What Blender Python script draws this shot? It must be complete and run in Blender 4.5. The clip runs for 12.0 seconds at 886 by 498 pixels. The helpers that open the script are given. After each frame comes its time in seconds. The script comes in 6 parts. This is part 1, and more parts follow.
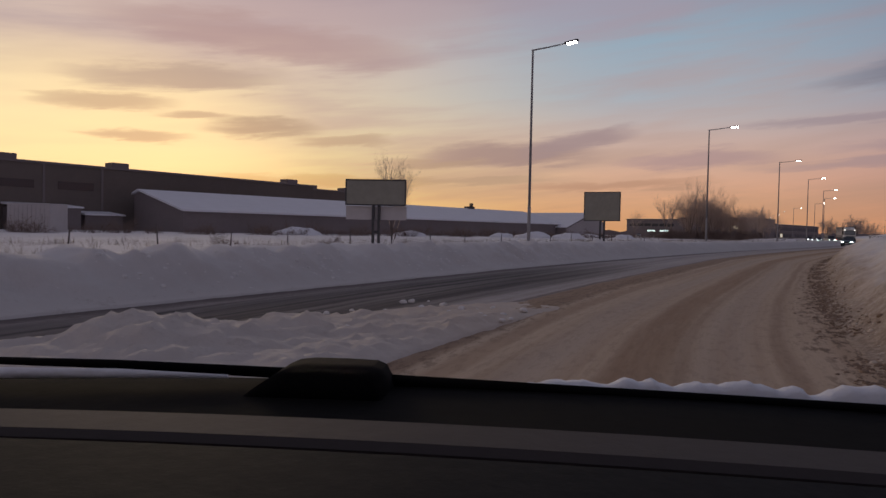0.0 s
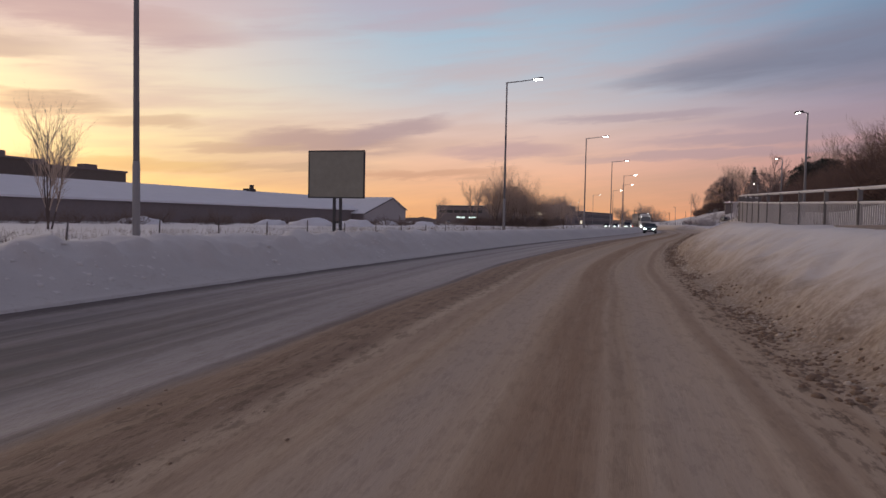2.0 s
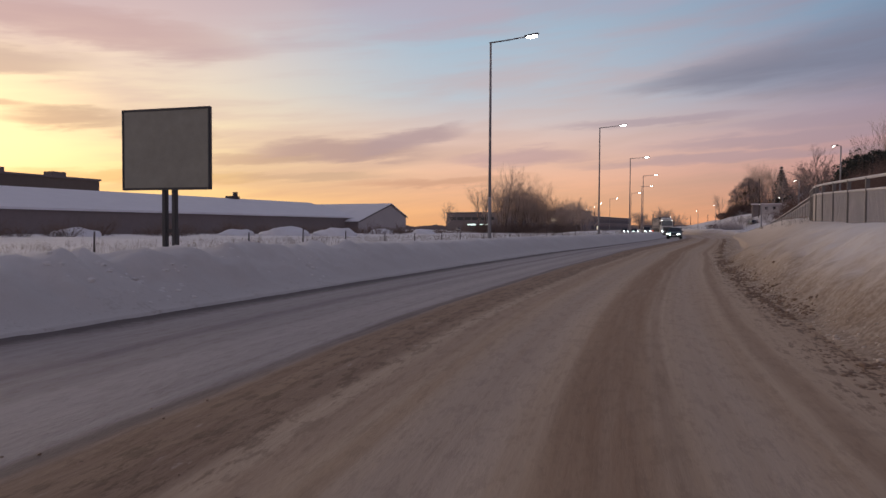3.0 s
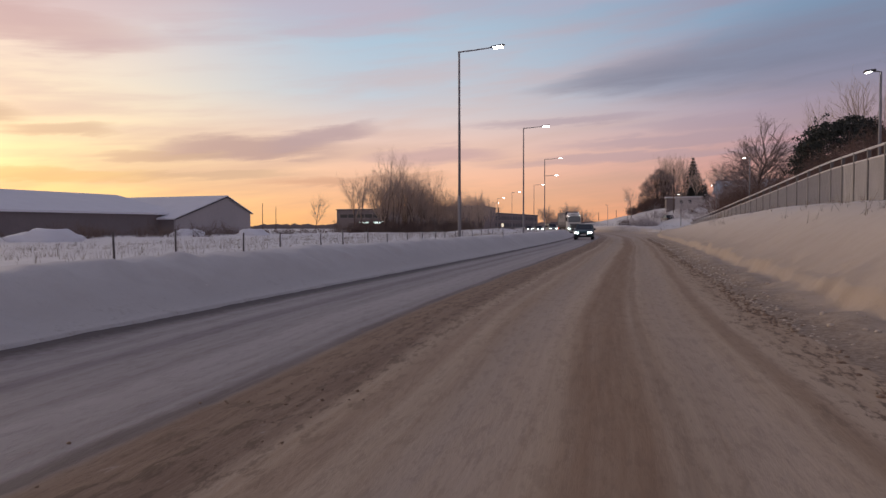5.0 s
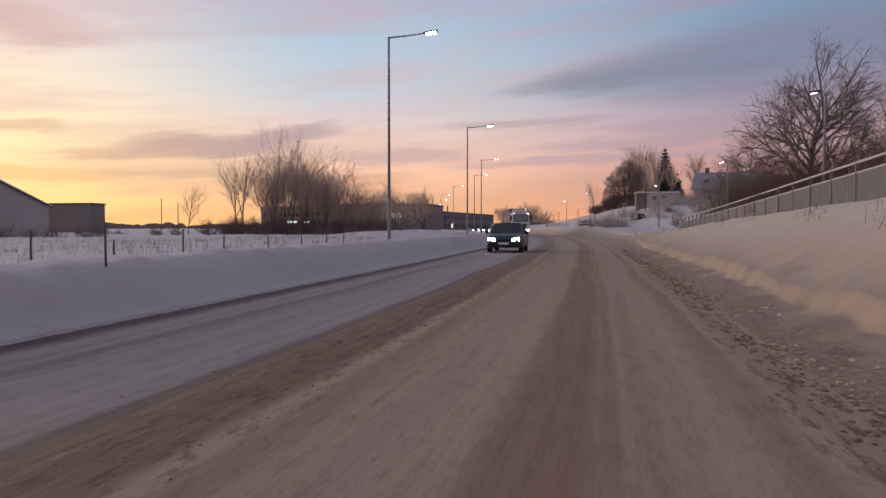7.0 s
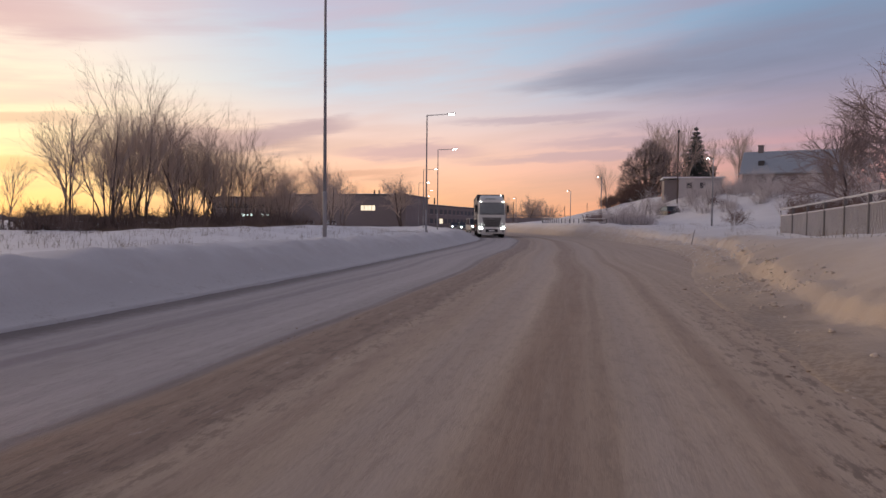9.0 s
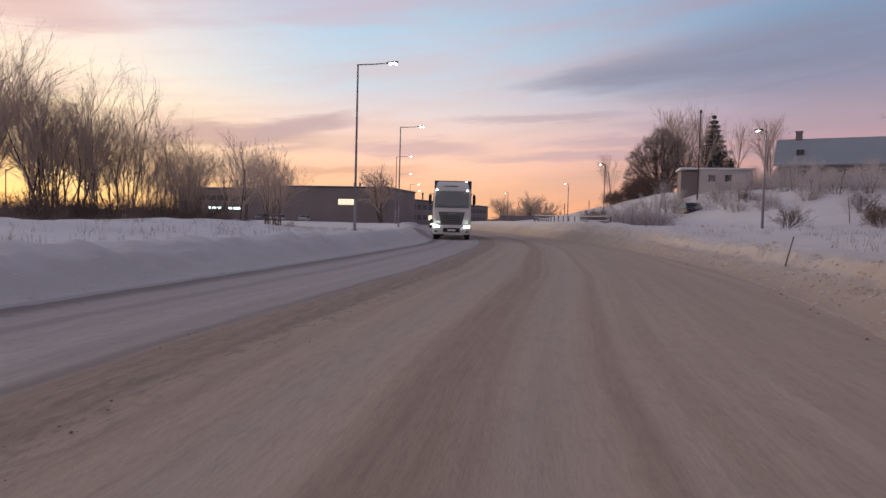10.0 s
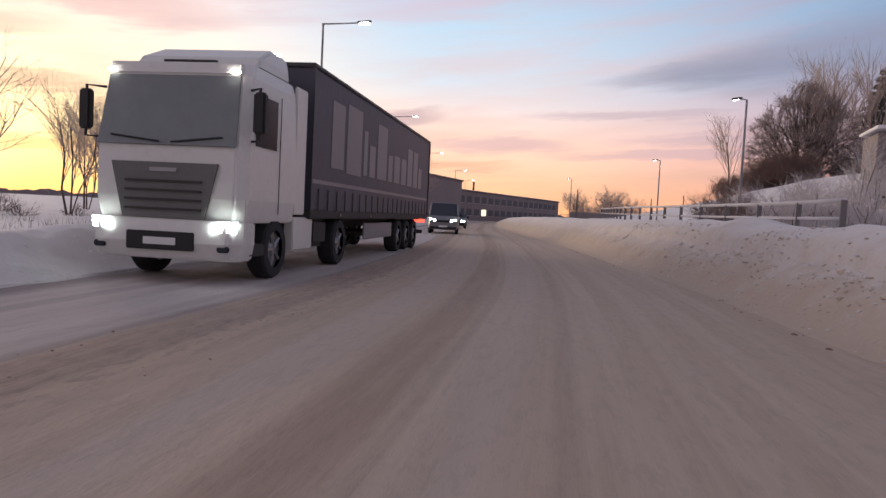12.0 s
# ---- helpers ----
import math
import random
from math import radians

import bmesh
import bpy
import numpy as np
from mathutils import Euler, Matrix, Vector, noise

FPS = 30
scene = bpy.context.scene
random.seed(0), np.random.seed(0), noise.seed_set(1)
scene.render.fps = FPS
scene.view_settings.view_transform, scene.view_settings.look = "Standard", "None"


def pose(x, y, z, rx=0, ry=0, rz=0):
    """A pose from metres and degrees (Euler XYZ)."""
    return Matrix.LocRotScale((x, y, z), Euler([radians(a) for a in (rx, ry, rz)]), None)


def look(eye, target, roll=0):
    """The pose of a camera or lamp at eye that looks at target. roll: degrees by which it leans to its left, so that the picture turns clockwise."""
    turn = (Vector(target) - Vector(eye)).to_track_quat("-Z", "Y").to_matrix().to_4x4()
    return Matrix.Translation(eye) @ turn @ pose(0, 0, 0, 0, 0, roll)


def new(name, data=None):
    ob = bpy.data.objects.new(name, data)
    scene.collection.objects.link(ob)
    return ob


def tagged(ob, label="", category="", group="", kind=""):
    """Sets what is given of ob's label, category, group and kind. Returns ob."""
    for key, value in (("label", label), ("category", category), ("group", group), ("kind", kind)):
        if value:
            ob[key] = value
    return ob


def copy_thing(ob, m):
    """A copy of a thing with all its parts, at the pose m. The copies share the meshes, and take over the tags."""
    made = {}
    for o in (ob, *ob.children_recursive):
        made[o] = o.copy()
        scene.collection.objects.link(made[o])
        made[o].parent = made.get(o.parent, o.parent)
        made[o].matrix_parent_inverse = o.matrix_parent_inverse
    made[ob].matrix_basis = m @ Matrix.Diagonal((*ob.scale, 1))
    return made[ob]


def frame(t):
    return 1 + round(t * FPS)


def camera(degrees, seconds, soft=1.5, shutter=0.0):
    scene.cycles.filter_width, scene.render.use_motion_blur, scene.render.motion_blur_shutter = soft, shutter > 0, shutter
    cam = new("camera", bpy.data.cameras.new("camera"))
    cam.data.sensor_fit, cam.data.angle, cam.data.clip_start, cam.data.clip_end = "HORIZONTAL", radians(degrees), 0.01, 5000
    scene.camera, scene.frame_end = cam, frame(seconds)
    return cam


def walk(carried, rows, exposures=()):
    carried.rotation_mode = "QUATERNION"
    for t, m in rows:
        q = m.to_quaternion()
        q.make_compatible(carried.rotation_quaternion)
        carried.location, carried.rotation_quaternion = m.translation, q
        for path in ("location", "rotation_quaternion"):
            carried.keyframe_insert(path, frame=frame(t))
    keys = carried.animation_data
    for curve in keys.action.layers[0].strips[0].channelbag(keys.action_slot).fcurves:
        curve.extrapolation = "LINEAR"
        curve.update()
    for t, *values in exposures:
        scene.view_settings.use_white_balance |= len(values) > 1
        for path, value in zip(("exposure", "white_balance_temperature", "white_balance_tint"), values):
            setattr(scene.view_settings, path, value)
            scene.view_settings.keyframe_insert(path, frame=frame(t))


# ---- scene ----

# ---- camera ----
cam = camera(65.94, 12.0, soft=1.5)
PATH = [
    (0, 7.208, -64.203, 1.252, 35.616, -1.553, -1.137),
    (0.3, 6.550, -61.762, 1.246, 27.240, -1.443, -1.053),
    (0.5, 6.143, -60.088, 1.275, 23.479, -1.403, -1.173),
    (1, 5.084, -55.790, 1.263, 18.123, -1.123, -0.919),
    (1.5, 4.146, -51.343, 1.254, 16.478, -1.263, -0.941),
    (2, 3.339, -46.509, 1.241, 20.522, -2.335, -1.079),
    (2.5, 2.633, -41.170, 1.221, 26.578, -1.887, -0.349),
    (3, 1.802, -35.204, 1.195, 21.902, -1.697, -0.276),
    (3.2, 1.458, -32.714, 1.255, 20.107, -1.823, -0.486),
    (5, 0.035, -7.417, 1.252, 14.661, -1.837, 0.188),
    (5.5, 0.000, -0.000, 1.262, 13.830, -1.758, 0.177),
    (6, 0.036, 7.693, 1.257, 13.056, -1.865, 0.114),
    (6.5, 0.232, 15.738, 1.224, 12.203, -1.742, 0.400),
    (7, 0.502, 24.052, 1.254, 11.778, -1.800, -0.033),
    (7.2, 0.575, 27.495, 1.247, 11.788, -1.915, -0.348),
    (9, 0.822, 59.433, 1.252, 12.684, -2.150, -0.577),
    (9.5, 0.857, 68.207, 1.252, 12.782, -2.367, -1.303),
    (10, 0.991, 77.034, 1.234, 12.939, -2.373, -1.475),
    (10.5, 0.964, 85.745, 1.241, 13.716, -2.253, -1.900),
    (11, 0.637, 94.496, 1.260, 15.423, -2.599, -2.316),
    (11.5, -0.039, 103.373, 1.249, 17.771, -2.839, -2.467),
    (12, -0.911, 112.039, 1.252, 19.698, -2.954, -2.869),
]
EXPOSURES = [(0, -0.48), (0.5, -0.25), (1.0, -0.05), (1.5, 0.0), (2.0, -0.08), (2.5, -0.2), (3.0, -0.1), (5.0, 0.05), (7.0, 0.12), (9.0, 0.25), (10.5, 0.28), (11.5, 0.26), (12.0, 0.5)]
walk(cam, [(t, pose(x, y, z, 90 + pitch, roll, yaw)) for t, x, y, z, yaw, pitch, roll in PATH], EXPOSURES)

# ---- small node helpers ----


class Nodes:
    """Short way to write node trees."""

    def __init__(self, tree):
        self.tree = tree
        tree.nodes.clear()

    def add(self, kind, **props):
        n = self.tree.nodes.new(kind)
        for key, value in props.items():
            if key == "blend_type":
                n.blend_type = value
            elif key == "data_type":
                n.data_type = value
            elif key == "operation":
                n.operation = value
            elif key == "attribute_name":
                n.attribute_name = value
            elif key == "interpolation_type":
                n.interpolation_type = value
        return n

    def set(self, socket, value):
        if isinstance(value, bpy.types.NodeSocket):
            self.tree.links.new(value, socket)
        elif value is not None:
            if isinstance(value, (tuple, list)) and len(value) == 3 and socket.type == "RGBA":
                value = (*value, 1)
            socket.default_value = value

    def math(self, op, a, b=None, c=None, clamp=False):
        n = self.add("ShaderNodeMath", operation=op)
        n.use_clamp = clamp
        for i, v in enumerate((a, b, c)):
            if v is not None:
                self.set(n.inputs[i], v)
        return n.outputs[0]

    def step(self, value, lo, hi, a=0.0, b=1.0):
        n = self.add("ShaderNodeMapRange", interpolation_type="SMOOTHSTEP")
        for i, v in enumerate((value, lo, hi, a, b)):
            self.set(n.inputs[i], v)
        return n.outputs[0]

    def mix(self, fac, a, b, blend="MIX"):
        n = self.add("ShaderNodeMix", data_type="RGBA", blend_type=blend)
        self.set(n.inputs[0], fac)
        self.set(n.inputs[6], a)
        self.set(n.inputs[7], b)
        return n.outputs[2]

    def noise(self, vector, scale, detail=3.0, rough=0.55, distort=0.0):
        n = self.add("ShaderNodeTexNoise")
        if vector is not None:
            self.set(n.inputs["Vector"], vector)
        n.inputs["Scale"].default_value = scale
        n.inputs["Detail"].default_value = detail
        n.inputs["Roughness"].default_value = rough
        n.inputs["Distortion"].default_value = distort
        return n.outputs[0]

    def combine(self, x, y, z=0.0):
        n = self.add("ShaderNodeCombineXYZ")
        for i, v in enumerate((x, y, z)):
            self.set(n.inputs[i], v)
        return n.outputs[0]

    def ramp(self, fac, stops):
        n = self.add("ShaderNodeValToRGB")
        self.set(n.inputs[0], fac)
        els = n.color_ramp.elements
        while len(els) < len(stops):
            els.new(0.5)
        for e, (p, c) in zip(els, stops):
            e.position, e.color = p, (*c, 1)
        return n.outputs[0]


# ---- world: the sky after sunset ----
world = bpy.data.worlds.new("dusk_sky")
scene.world = world
world.use_nodes = True
W = Nodes(world.node_tree)
coords = W.add("ShaderNodeTexCoord").outputs["Generated"]
sep = W.add("ShaderNodeSeparateXYZ")
W.set(sep.inputs[0], coords)
DEG = 57.29578
az = W.math("MULTIPLY", W.math("ARCTAN2", W.math("MULTIPLY", sep.outputs[0], -1.0), sep.outputs[1]), DEG)
el = W.math("MULTIPLY", W.math("ARCSINE", sep.outputs[2]), DEG)
elf = W.math("DIVIDE", el, 60.0, clamp=True)


def sky_ramp(*stops):
    return W.ramp(elf, [(e / 60.0, c) for e, c in stops])


glow = sky_ramp((0, (0.98, 0.64, 0.22)), (4, (1.0, 0.81, 0.39)), (9, (1.0, 0.83, 0.55)), (14, (0.90, 0.69, 0.58)),
                (20, (0.66, 0.53, 0.56)), (34, (0.30, 0.29, 0.38)), (60, (0.18, 0.168, 0.215)))
middle = sky_ramp((0, (0.93, 0.47, 0.20)), (3.5, (0.92, 0.50, 0.33)), (7.5, (0.76, 0.55, 0.50)), (11, (0.50, 0.57, 0.66)),
                  (15, (0.40, 0.53, 0.66)), (20, (0.36, 0.40, 0.52)), (34, (0.21, 0.24, 0.34)), (60, (0.17, 0.162, 0.215)))
dim = sky_ramp((0, (0.84, 0.29, 0.18)), (3.5, (0.645, 0.285, 0.275)), (8, (0.37, 0.265, 0.35)), (12, (0.275, 0.27, 0.40)),
               (16, (0.19, 0.305, 0.46)), (20, (0.28, 0.28, 0.42)), (34, (0.17, 0.20, 0.30)), (60, (0.165, 0.158, 0.21)))
back = sky_ramp((0, (0.42, 0.32, 0.36)), (6, (0.43, 0.32, 0.38)), (16, (0.33, 0.31, 0.40)), (34, (0.22, 0.21, 0.28)), (60, (0.165, 0.158, 0.21)))
clear = W.mix(W.step(az, -18.0, 18.0), dim, middle)
clear = W.mix(W.step(az, 18.0, 52.0), clear, glow)
behind = W.math("ABSOLUTE", W.math("SUBTRACT", az, 40.0))
behind = W.math("MINIMUM", behind, W.math("SUBTRACT", 360.0, behind))
clear = W.mix(W.step(behind, 60.0, 135.0), clear, back)

# drifting cloud: long soft streaks, rising a little away from the glow, lit from below near the horizon
lean = W.math("ADD", el, W.math("MULTIPLY", az, 0.09))
flat = W.combine(W.math("MULTIPLY", az, 0.030), W.math("MULTIPLY", lean, 0.26), 0.3)
broad = W.noise(flat, 1.5, 4.0, 0.5, 0.35)
fine = W.noise(W.combine(W.math("MULTIPLY", az, 0.05), W.math("MULTIPLY", lean, 0.42), 2.0), 2.6, 5.0, 0.55, 0.3)
wisps = W.math("ADD", W.math("MULTIPLY", broad, 0.7), W.math("MULTIPLY", fine, 0.3))
cover = W.step(wisps, 0.40, 0.66)
cloud = sky_ramp((0, (0.74, 0.37, 0.20)), (4, (0.60, 0.38, 0.30)), (9, (0.64, 0.45, 0.42)), (15, (0.52, 0.41, 0.46)), (22, (0.38, 0.34, 0.43)), (60, (0.18, 0.19, 0.27)))
darker = W.mix(W.step(az, -20.0, 15.0), (0.55, 0.58, 0.72), (1.0, 1.0, 1.0))
cloud = W.mix(1.0, cloud, darker, "MULTIPLY")
sky = W.mix(W.math("MULTIPLY", cover, 0.60), clear, cloud)
shift = W.math("MULTIPLY", W.math("SUBTRACT", fine, 0.5), 3.0)
tatter = W.math("MULTIPLY", W.math("SUBTRACT", W.noise(W.combine(W.math("MULTIPLY", az, 0.16), W.math("MULTIPLY", lean, 0.9), 5.0), 1.6, 5.0, 0.6), 0.5), 1.5)


def bank_of_cloud(sky, az0, el0, wide, tall, tilt, colour, amount):
    """One named cloud: a soft lens, frayed along its edge."""
    da = W.math("SUBTRACT", az, az0)
    fray = W.math("MULTIPLY", W.math("ADD", shift, tatter), min(1.0, 0.35 + 0.4 * tall))
    de = W.math("SUBTRACT", W.math("ADD", W.math("SUBTRACT", el, el0), fray), W.math("MULTIPLY", da, tilt))
    r = W.math("ADD", W.math("POWER", W.math("DIVIDE", W.math("ABSOLUTE", da), wide), 2.0), W.math("POWER", W.math("DIVIDE", W.math("ABSOLUTE", de), tall), 2.0))
    return W.mix(W.math("MULTIPLY", W.step(r, 1.5, 0.05), amount), sky, colour)


# the brightest of the afterglow, where the sun went down
glare = W.math("ADD", W.math("POWER", W.math("DIVIDE", W.math("SUBTRACT", az, 63.0), 15.0), 2.0), W.math("POWER", W.math("DIVIDE", W.math("SUBTRACT", el, 6.5), 6.5), 2.0))
sky = W.mix(W.math("MULTIPLY", W.step(glare, 1.6, 0.0), 0.65), sky, (1.5, 1.16, 0.62))
# rosy haze high up and over the middle
sky = bank_of_cloud(sky, 44.0, 17.5, 15.0, 3.2, -0.05, (0.60, 0.42, 0.45), 0.55)
sky = bank_of_cloud(sky, 23.0, 18.5, 9.0, 3.0, -0.08, (0.50, 0.42, 0.52), 0.6)
sky = bank_of_cloud(sky, 3.0, 19.5, 14.0, 2.2, -0.06, (0.42, 0.40, 0.52), 0.5)
# winged cloud with a long flat tail
sky = bank_of_cloud(sky, 30.5, 6.3, 7.5, 0.95, -0.02, (0.44, 0.29, 0.29), 0.85)
sky = bank_of_cloud(sky, 24.6, 7.4, 4.6, 0.8, -0.17, (0.43, 0.30, 0.33), 0.85)
sky = bank_of_cloud(sky, 15.5, 6.0, 6.0, 0.85, -0.02, (0.48, 0.31, 0.35), 0.65)
sky = bank_of_cloud(sky, 22.0, 3.9, 8.0, 0.42, -0.03, (0.60, 0.33, 0.24), 0.7)
sky = bank_of_cloud(sky, 47.0, 3.8, 12.0, 0.5, -0.02, (0.66, 0.43, 0.20), 0.55)
# rosy masses over the glow
sky = bank_of_cloud(sky, 50.0, 14.6, 13.0, 1.8, 0.06, (0.56, 0.37, 0.37), 0.75)
sky = bank_of_cloud(sky, 57.0, 11.3, 8.0, 1.2, -0.05, (0.50, 0.37, 0.33), 0.7)
sky = bank_of_cloud(sky, 50.5, 7.9, 4.5, 0.8, -0.05, (0.46, 0.33, 0.26), 0.75)
for az0, el0, wide, tall in ((62, 9.2, 5, 0.6), (55.5, 8.6, 3, 0.4), (44, 7.2, 4, 0.45), (37, 5.6, 5, 0.4), (60, 6.8, 4, 0.4), (33, 4.2, 6, 0.35)):
    sky = bank_of_cloud(sky, float(az0), el0, float(wide), tall, -0.03, (0.56, 0.38, 0.28), 0.65)
# lavender streaks away from the glow
for az0, el0, wide, tall in ((0.0, 5.6, 11, 0.45), (-6.0, 6.9, 12, 0.5), (-13.0, 8.3, 13, 0.7), (-16.0, 6.0, 10, 0.4), (5.0, 8.6, 8, 0.4)):
    sky = bank_of_cloud(sky, az0, el0, float(wide), tall, -0.04, (0.36, 0.27, 0.34), 0.5)
# the long blue-grey bank, widening away from the glow
grow = W.math("MAXIMUM", W.math("MULTIPLY", W.math("SUBTRACT", 10.0, az), 0.165), 0.001)
rise = W.math("SUBTRACT", W.math("SUBTRACT", el, 11.0), W.math("MULTIPLY", W.math("SUBTRACT", 9.0, az), 0.085))
dist = W.math("DIVIDE", W.math("ABSOLUTE", W.math("ADD", rise, W.math("ADD", W.math("MULTIPLY", shift, 0.5), W.math("MULTIPLY", tatter, 0.5)))), grow)
streak = W.math("MULTIPLY", W.step(dist, 1.3, 0.1), W.math("MULTIPLY", W.step(az, 10.0, 1.0), W.step(az, -70.0, -30.0)))
mottle = W.math("ADD", 0.45, W.math("MULTIPLY", fine, 0.5))
sky = W.mix(W.math("MULTIPLY", streak, mottle), sky, (0.175, 0.19, 0.28))
# physical sky underneath, the sun a little under way to the horizon
nishita = W.add("ShaderNodeTexSky")
nishita.sky_type = "NISHITA"
nishita.sun_disc = False
nishita.sun_elevation = radians(1.0)
nishita.sun_rotation = radians(-58.0)
sky = W.mix(0.03, sky, nishita.outputs[0])
below = W.step(el, -1.0, -0.2)
sky = W.mix(below, (0.20, 0.17, 0.19), sky)
bg = W.add("ShaderNodeBackground")
W.set(bg.inputs[0], sky)
bg.inputs[1].default_value = 1.0
W.set(W.add("ShaderNodeOutputWorld").inputs[0], bg.outputs[0])

# the last light over the horizon
sun = new("sun", bpy.data.lights.new("sun", "SUN"))
sun.data.energy, sun.data.angle, sun.data.color = 0.85, radians(18), (1.0, 0.77, 0.55)
sun.matrix_world = look((0, 0, 0), (math.sin(radians(58)) * 10, -math.cos(radians(58)) * 10, -0.9))

# ---- materials ----


def material(name):
    m = bpy.data.materials.new(name)
    m.use_nodes = True
    n = Nodes(m.node_tree)
    out = n.add("ShaderNodeOutputMaterial")
    b = n.add("ShaderNodeBsdfPrincipled")
    n.set(out.inputs[0], b.outputs[0])
    return m, n, b


def bump(n, b, height, strength, distance):
    k = n.add("ShaderNodeBump")
    n.set(k.inputs["Height"], height)
    k.inputs["Strength"].default_value = strength
    k.inputs["Distance"].default_value = distance
    n.set(b.inputs["Normal"], k.outputs[0])


def place(n):
    return n.add("ShaderNodeNewGeometry").outputs["Position"]


def plain(name, colour, rough=0.6, metal=0.0, grain=6.0, vary=0.25, relief=0.15, depth=0.01, per_piece=0.0):
    """Painted, cast or woven surface: colour with two scales of wear, and fine relief."""
    m, n, b = material(name)
    pos = n.add("ShaderNodeTexCoord").outputs["Object"]
    big, small = n.noise(pos, grain * 0.17, 3.0), n.noise(pos, grain * 2.3, 5.0, 0.65)
    wear = n.math("ADD", n.math("MULTIPLY", n.math("SUBTRACT", big, 0.5), 1.2 * vary), n.math("MULTIPLY", n.math("SUBTRACT", small, 0.5), vary))
    shade = n.math("ADD", 1.0, wear)
    if per_piece:
        rnd = n.add("ShaderNodeObjectInfo").outputs["Random"]
        shade = n.math("ADD", shade, n.math("MULTIPLY", n.math("SUBTRACT", rnd, 0.5), per_piece))
    hsv = n.add("ShaderNodeHueSaturation")
    n.set(hsv.inputs["Value"], shade)
    n.set(hsv.inputs["Color"], colour)
    n.set(b.inputs["Base Color"], hsv.outputs[0])
    n.set(b.inputs["Roughness"], n.math("ADD", rough - 0.08, n.math("MULTIPLY", small, 0.16), clamp=True))
    b.inputs["Metallic"].default_value = metal
    if relief:
        bump(n, b, small, relief, depth)
    return m


def glowing(name, colour, strength):
    m, n, b = material(name)
    n.set(b.inputs["Base Color"], colour)
    n.set(b.inputs["Emission Color"], colour)
    b.inputs["Emission Strength"].default_value = strength
    return m


def snow_material():
    m, n, b = material("snow")
    pos = place(n)
    off = n.add("ShaderNodeAttribute", attribute_name="edge").outputs["Fac"]
    side = n.add("ShaderNodeAttribute", attribute_name="side").outputs["Fac"]
    big, mid, small = n.noise(pos, 0.25, 4.0), n.noise(pos, 2.2, 5.0, 0.6), n.noise(pos, 14.0, 4.0, 0.65)
    white = n.mix(n.step(big, 0.35, 0.7), (0.84, 0.815, 0.80), (0.755, 0.73, 0.72))
    white = n.mix(n.math("MULTIPLY", n.step(mid, 0.55, 0.75), 0.35), white, (0.58, 0.555, 0.55))
    far = n.add("ShaderNodeSeparateXYZ")
    n.set(far.inputs[0], pos)
    # cream on the near bank: sand, plus headlight glow put into the colour
    sand_glow = n.math("MULTIPLY", n.step(far.outputs[1], -24.0, 0.0, 0.3, 0.85), n.step(far.outputs[1], 72.0, 96.0, 1.0, 0.4))
    white = n.mix(n.math("MULTIPLY", n.math("MULTIPLY", side, sand_glow), n.step(off, 9.0, 3.0)), white, (0.75, 0.655, 0.56))
    # sand thrown up by the plough: strong at the foot, fraying upwards
    ragged = n.math("ADD", off, n.math("MULTIPLY", n.math("SUBTRACT", mid, 0.5), 1.8))
    reach = n.math("ADD", 2.3, n.math("MULTIPLY", side, n.math("SUBTRACT", n.math("MULTIPLY", sand_glow, 4.0), 2.2)))
    sand = n.math("MULTIPLY", n.step(n.math("DIVIDE", ragged, reach), 1.5, 0.1), n.math("ADD", 0.68, n.math("MULTIPLY", side, 0.17)))
    tint = n.mix(side, (0.45, 0.41, 0.385), (0.49, 0.365, 0.25))
    col = n.mix(sand, white, tint)
    crumbs = n.math("MULTIPLY", n.step(n.math("ADD", n.math("MULTIPLY", small, 0.5), n.math("MULTIPLY", mid, 0.5)), 0.53, 0.66), n.step(ragged, 1.3, 0.1))
    col = n.mix(n.math("MULTIPLY", crumbs, 0.4), col, (0.24, 0.18, 0.13))
    # broken brown grit right at the foot, in stretches
    ragged_foot = n.math("ADD", off, n.math("ADD", n.math("MULTIPLY", n.math("SUBTRACT", mid, 0.5), 1.1), n.math("MULTIPLY", n.math("SUBTRACT", big, 0.5), 0.9)))
    grit = n.math("MULTIPLY", n.math("MULTIPLY", n.step(ragged_foot, 1.15, 0.2), n.step(side, 0.8, 0.95)), n.math("ADD", 0.4, n.math("MULTIPLY", n.step(small, 0.42, 0.58), 0.35)))
    grit = n.math("MULTIPLY", grit, n.step(far.outputs[1], 84.0, 58.0))
    col = n.mix(grit, col, (0.17, 0.112, 0.07))
    n.set(b.inputs["Base Color"], col)
    b.inputs["Roughness"].default_value = 0.75
    b.inputs["Subsurface Weight"].default_value = 0.0
    bump(n, b, n.math("ADD", n.math("MULTIPLY", mid, 0.7), n.math("MULTIPLY", small, 0.3)), 0.5, 0.11)
    return m


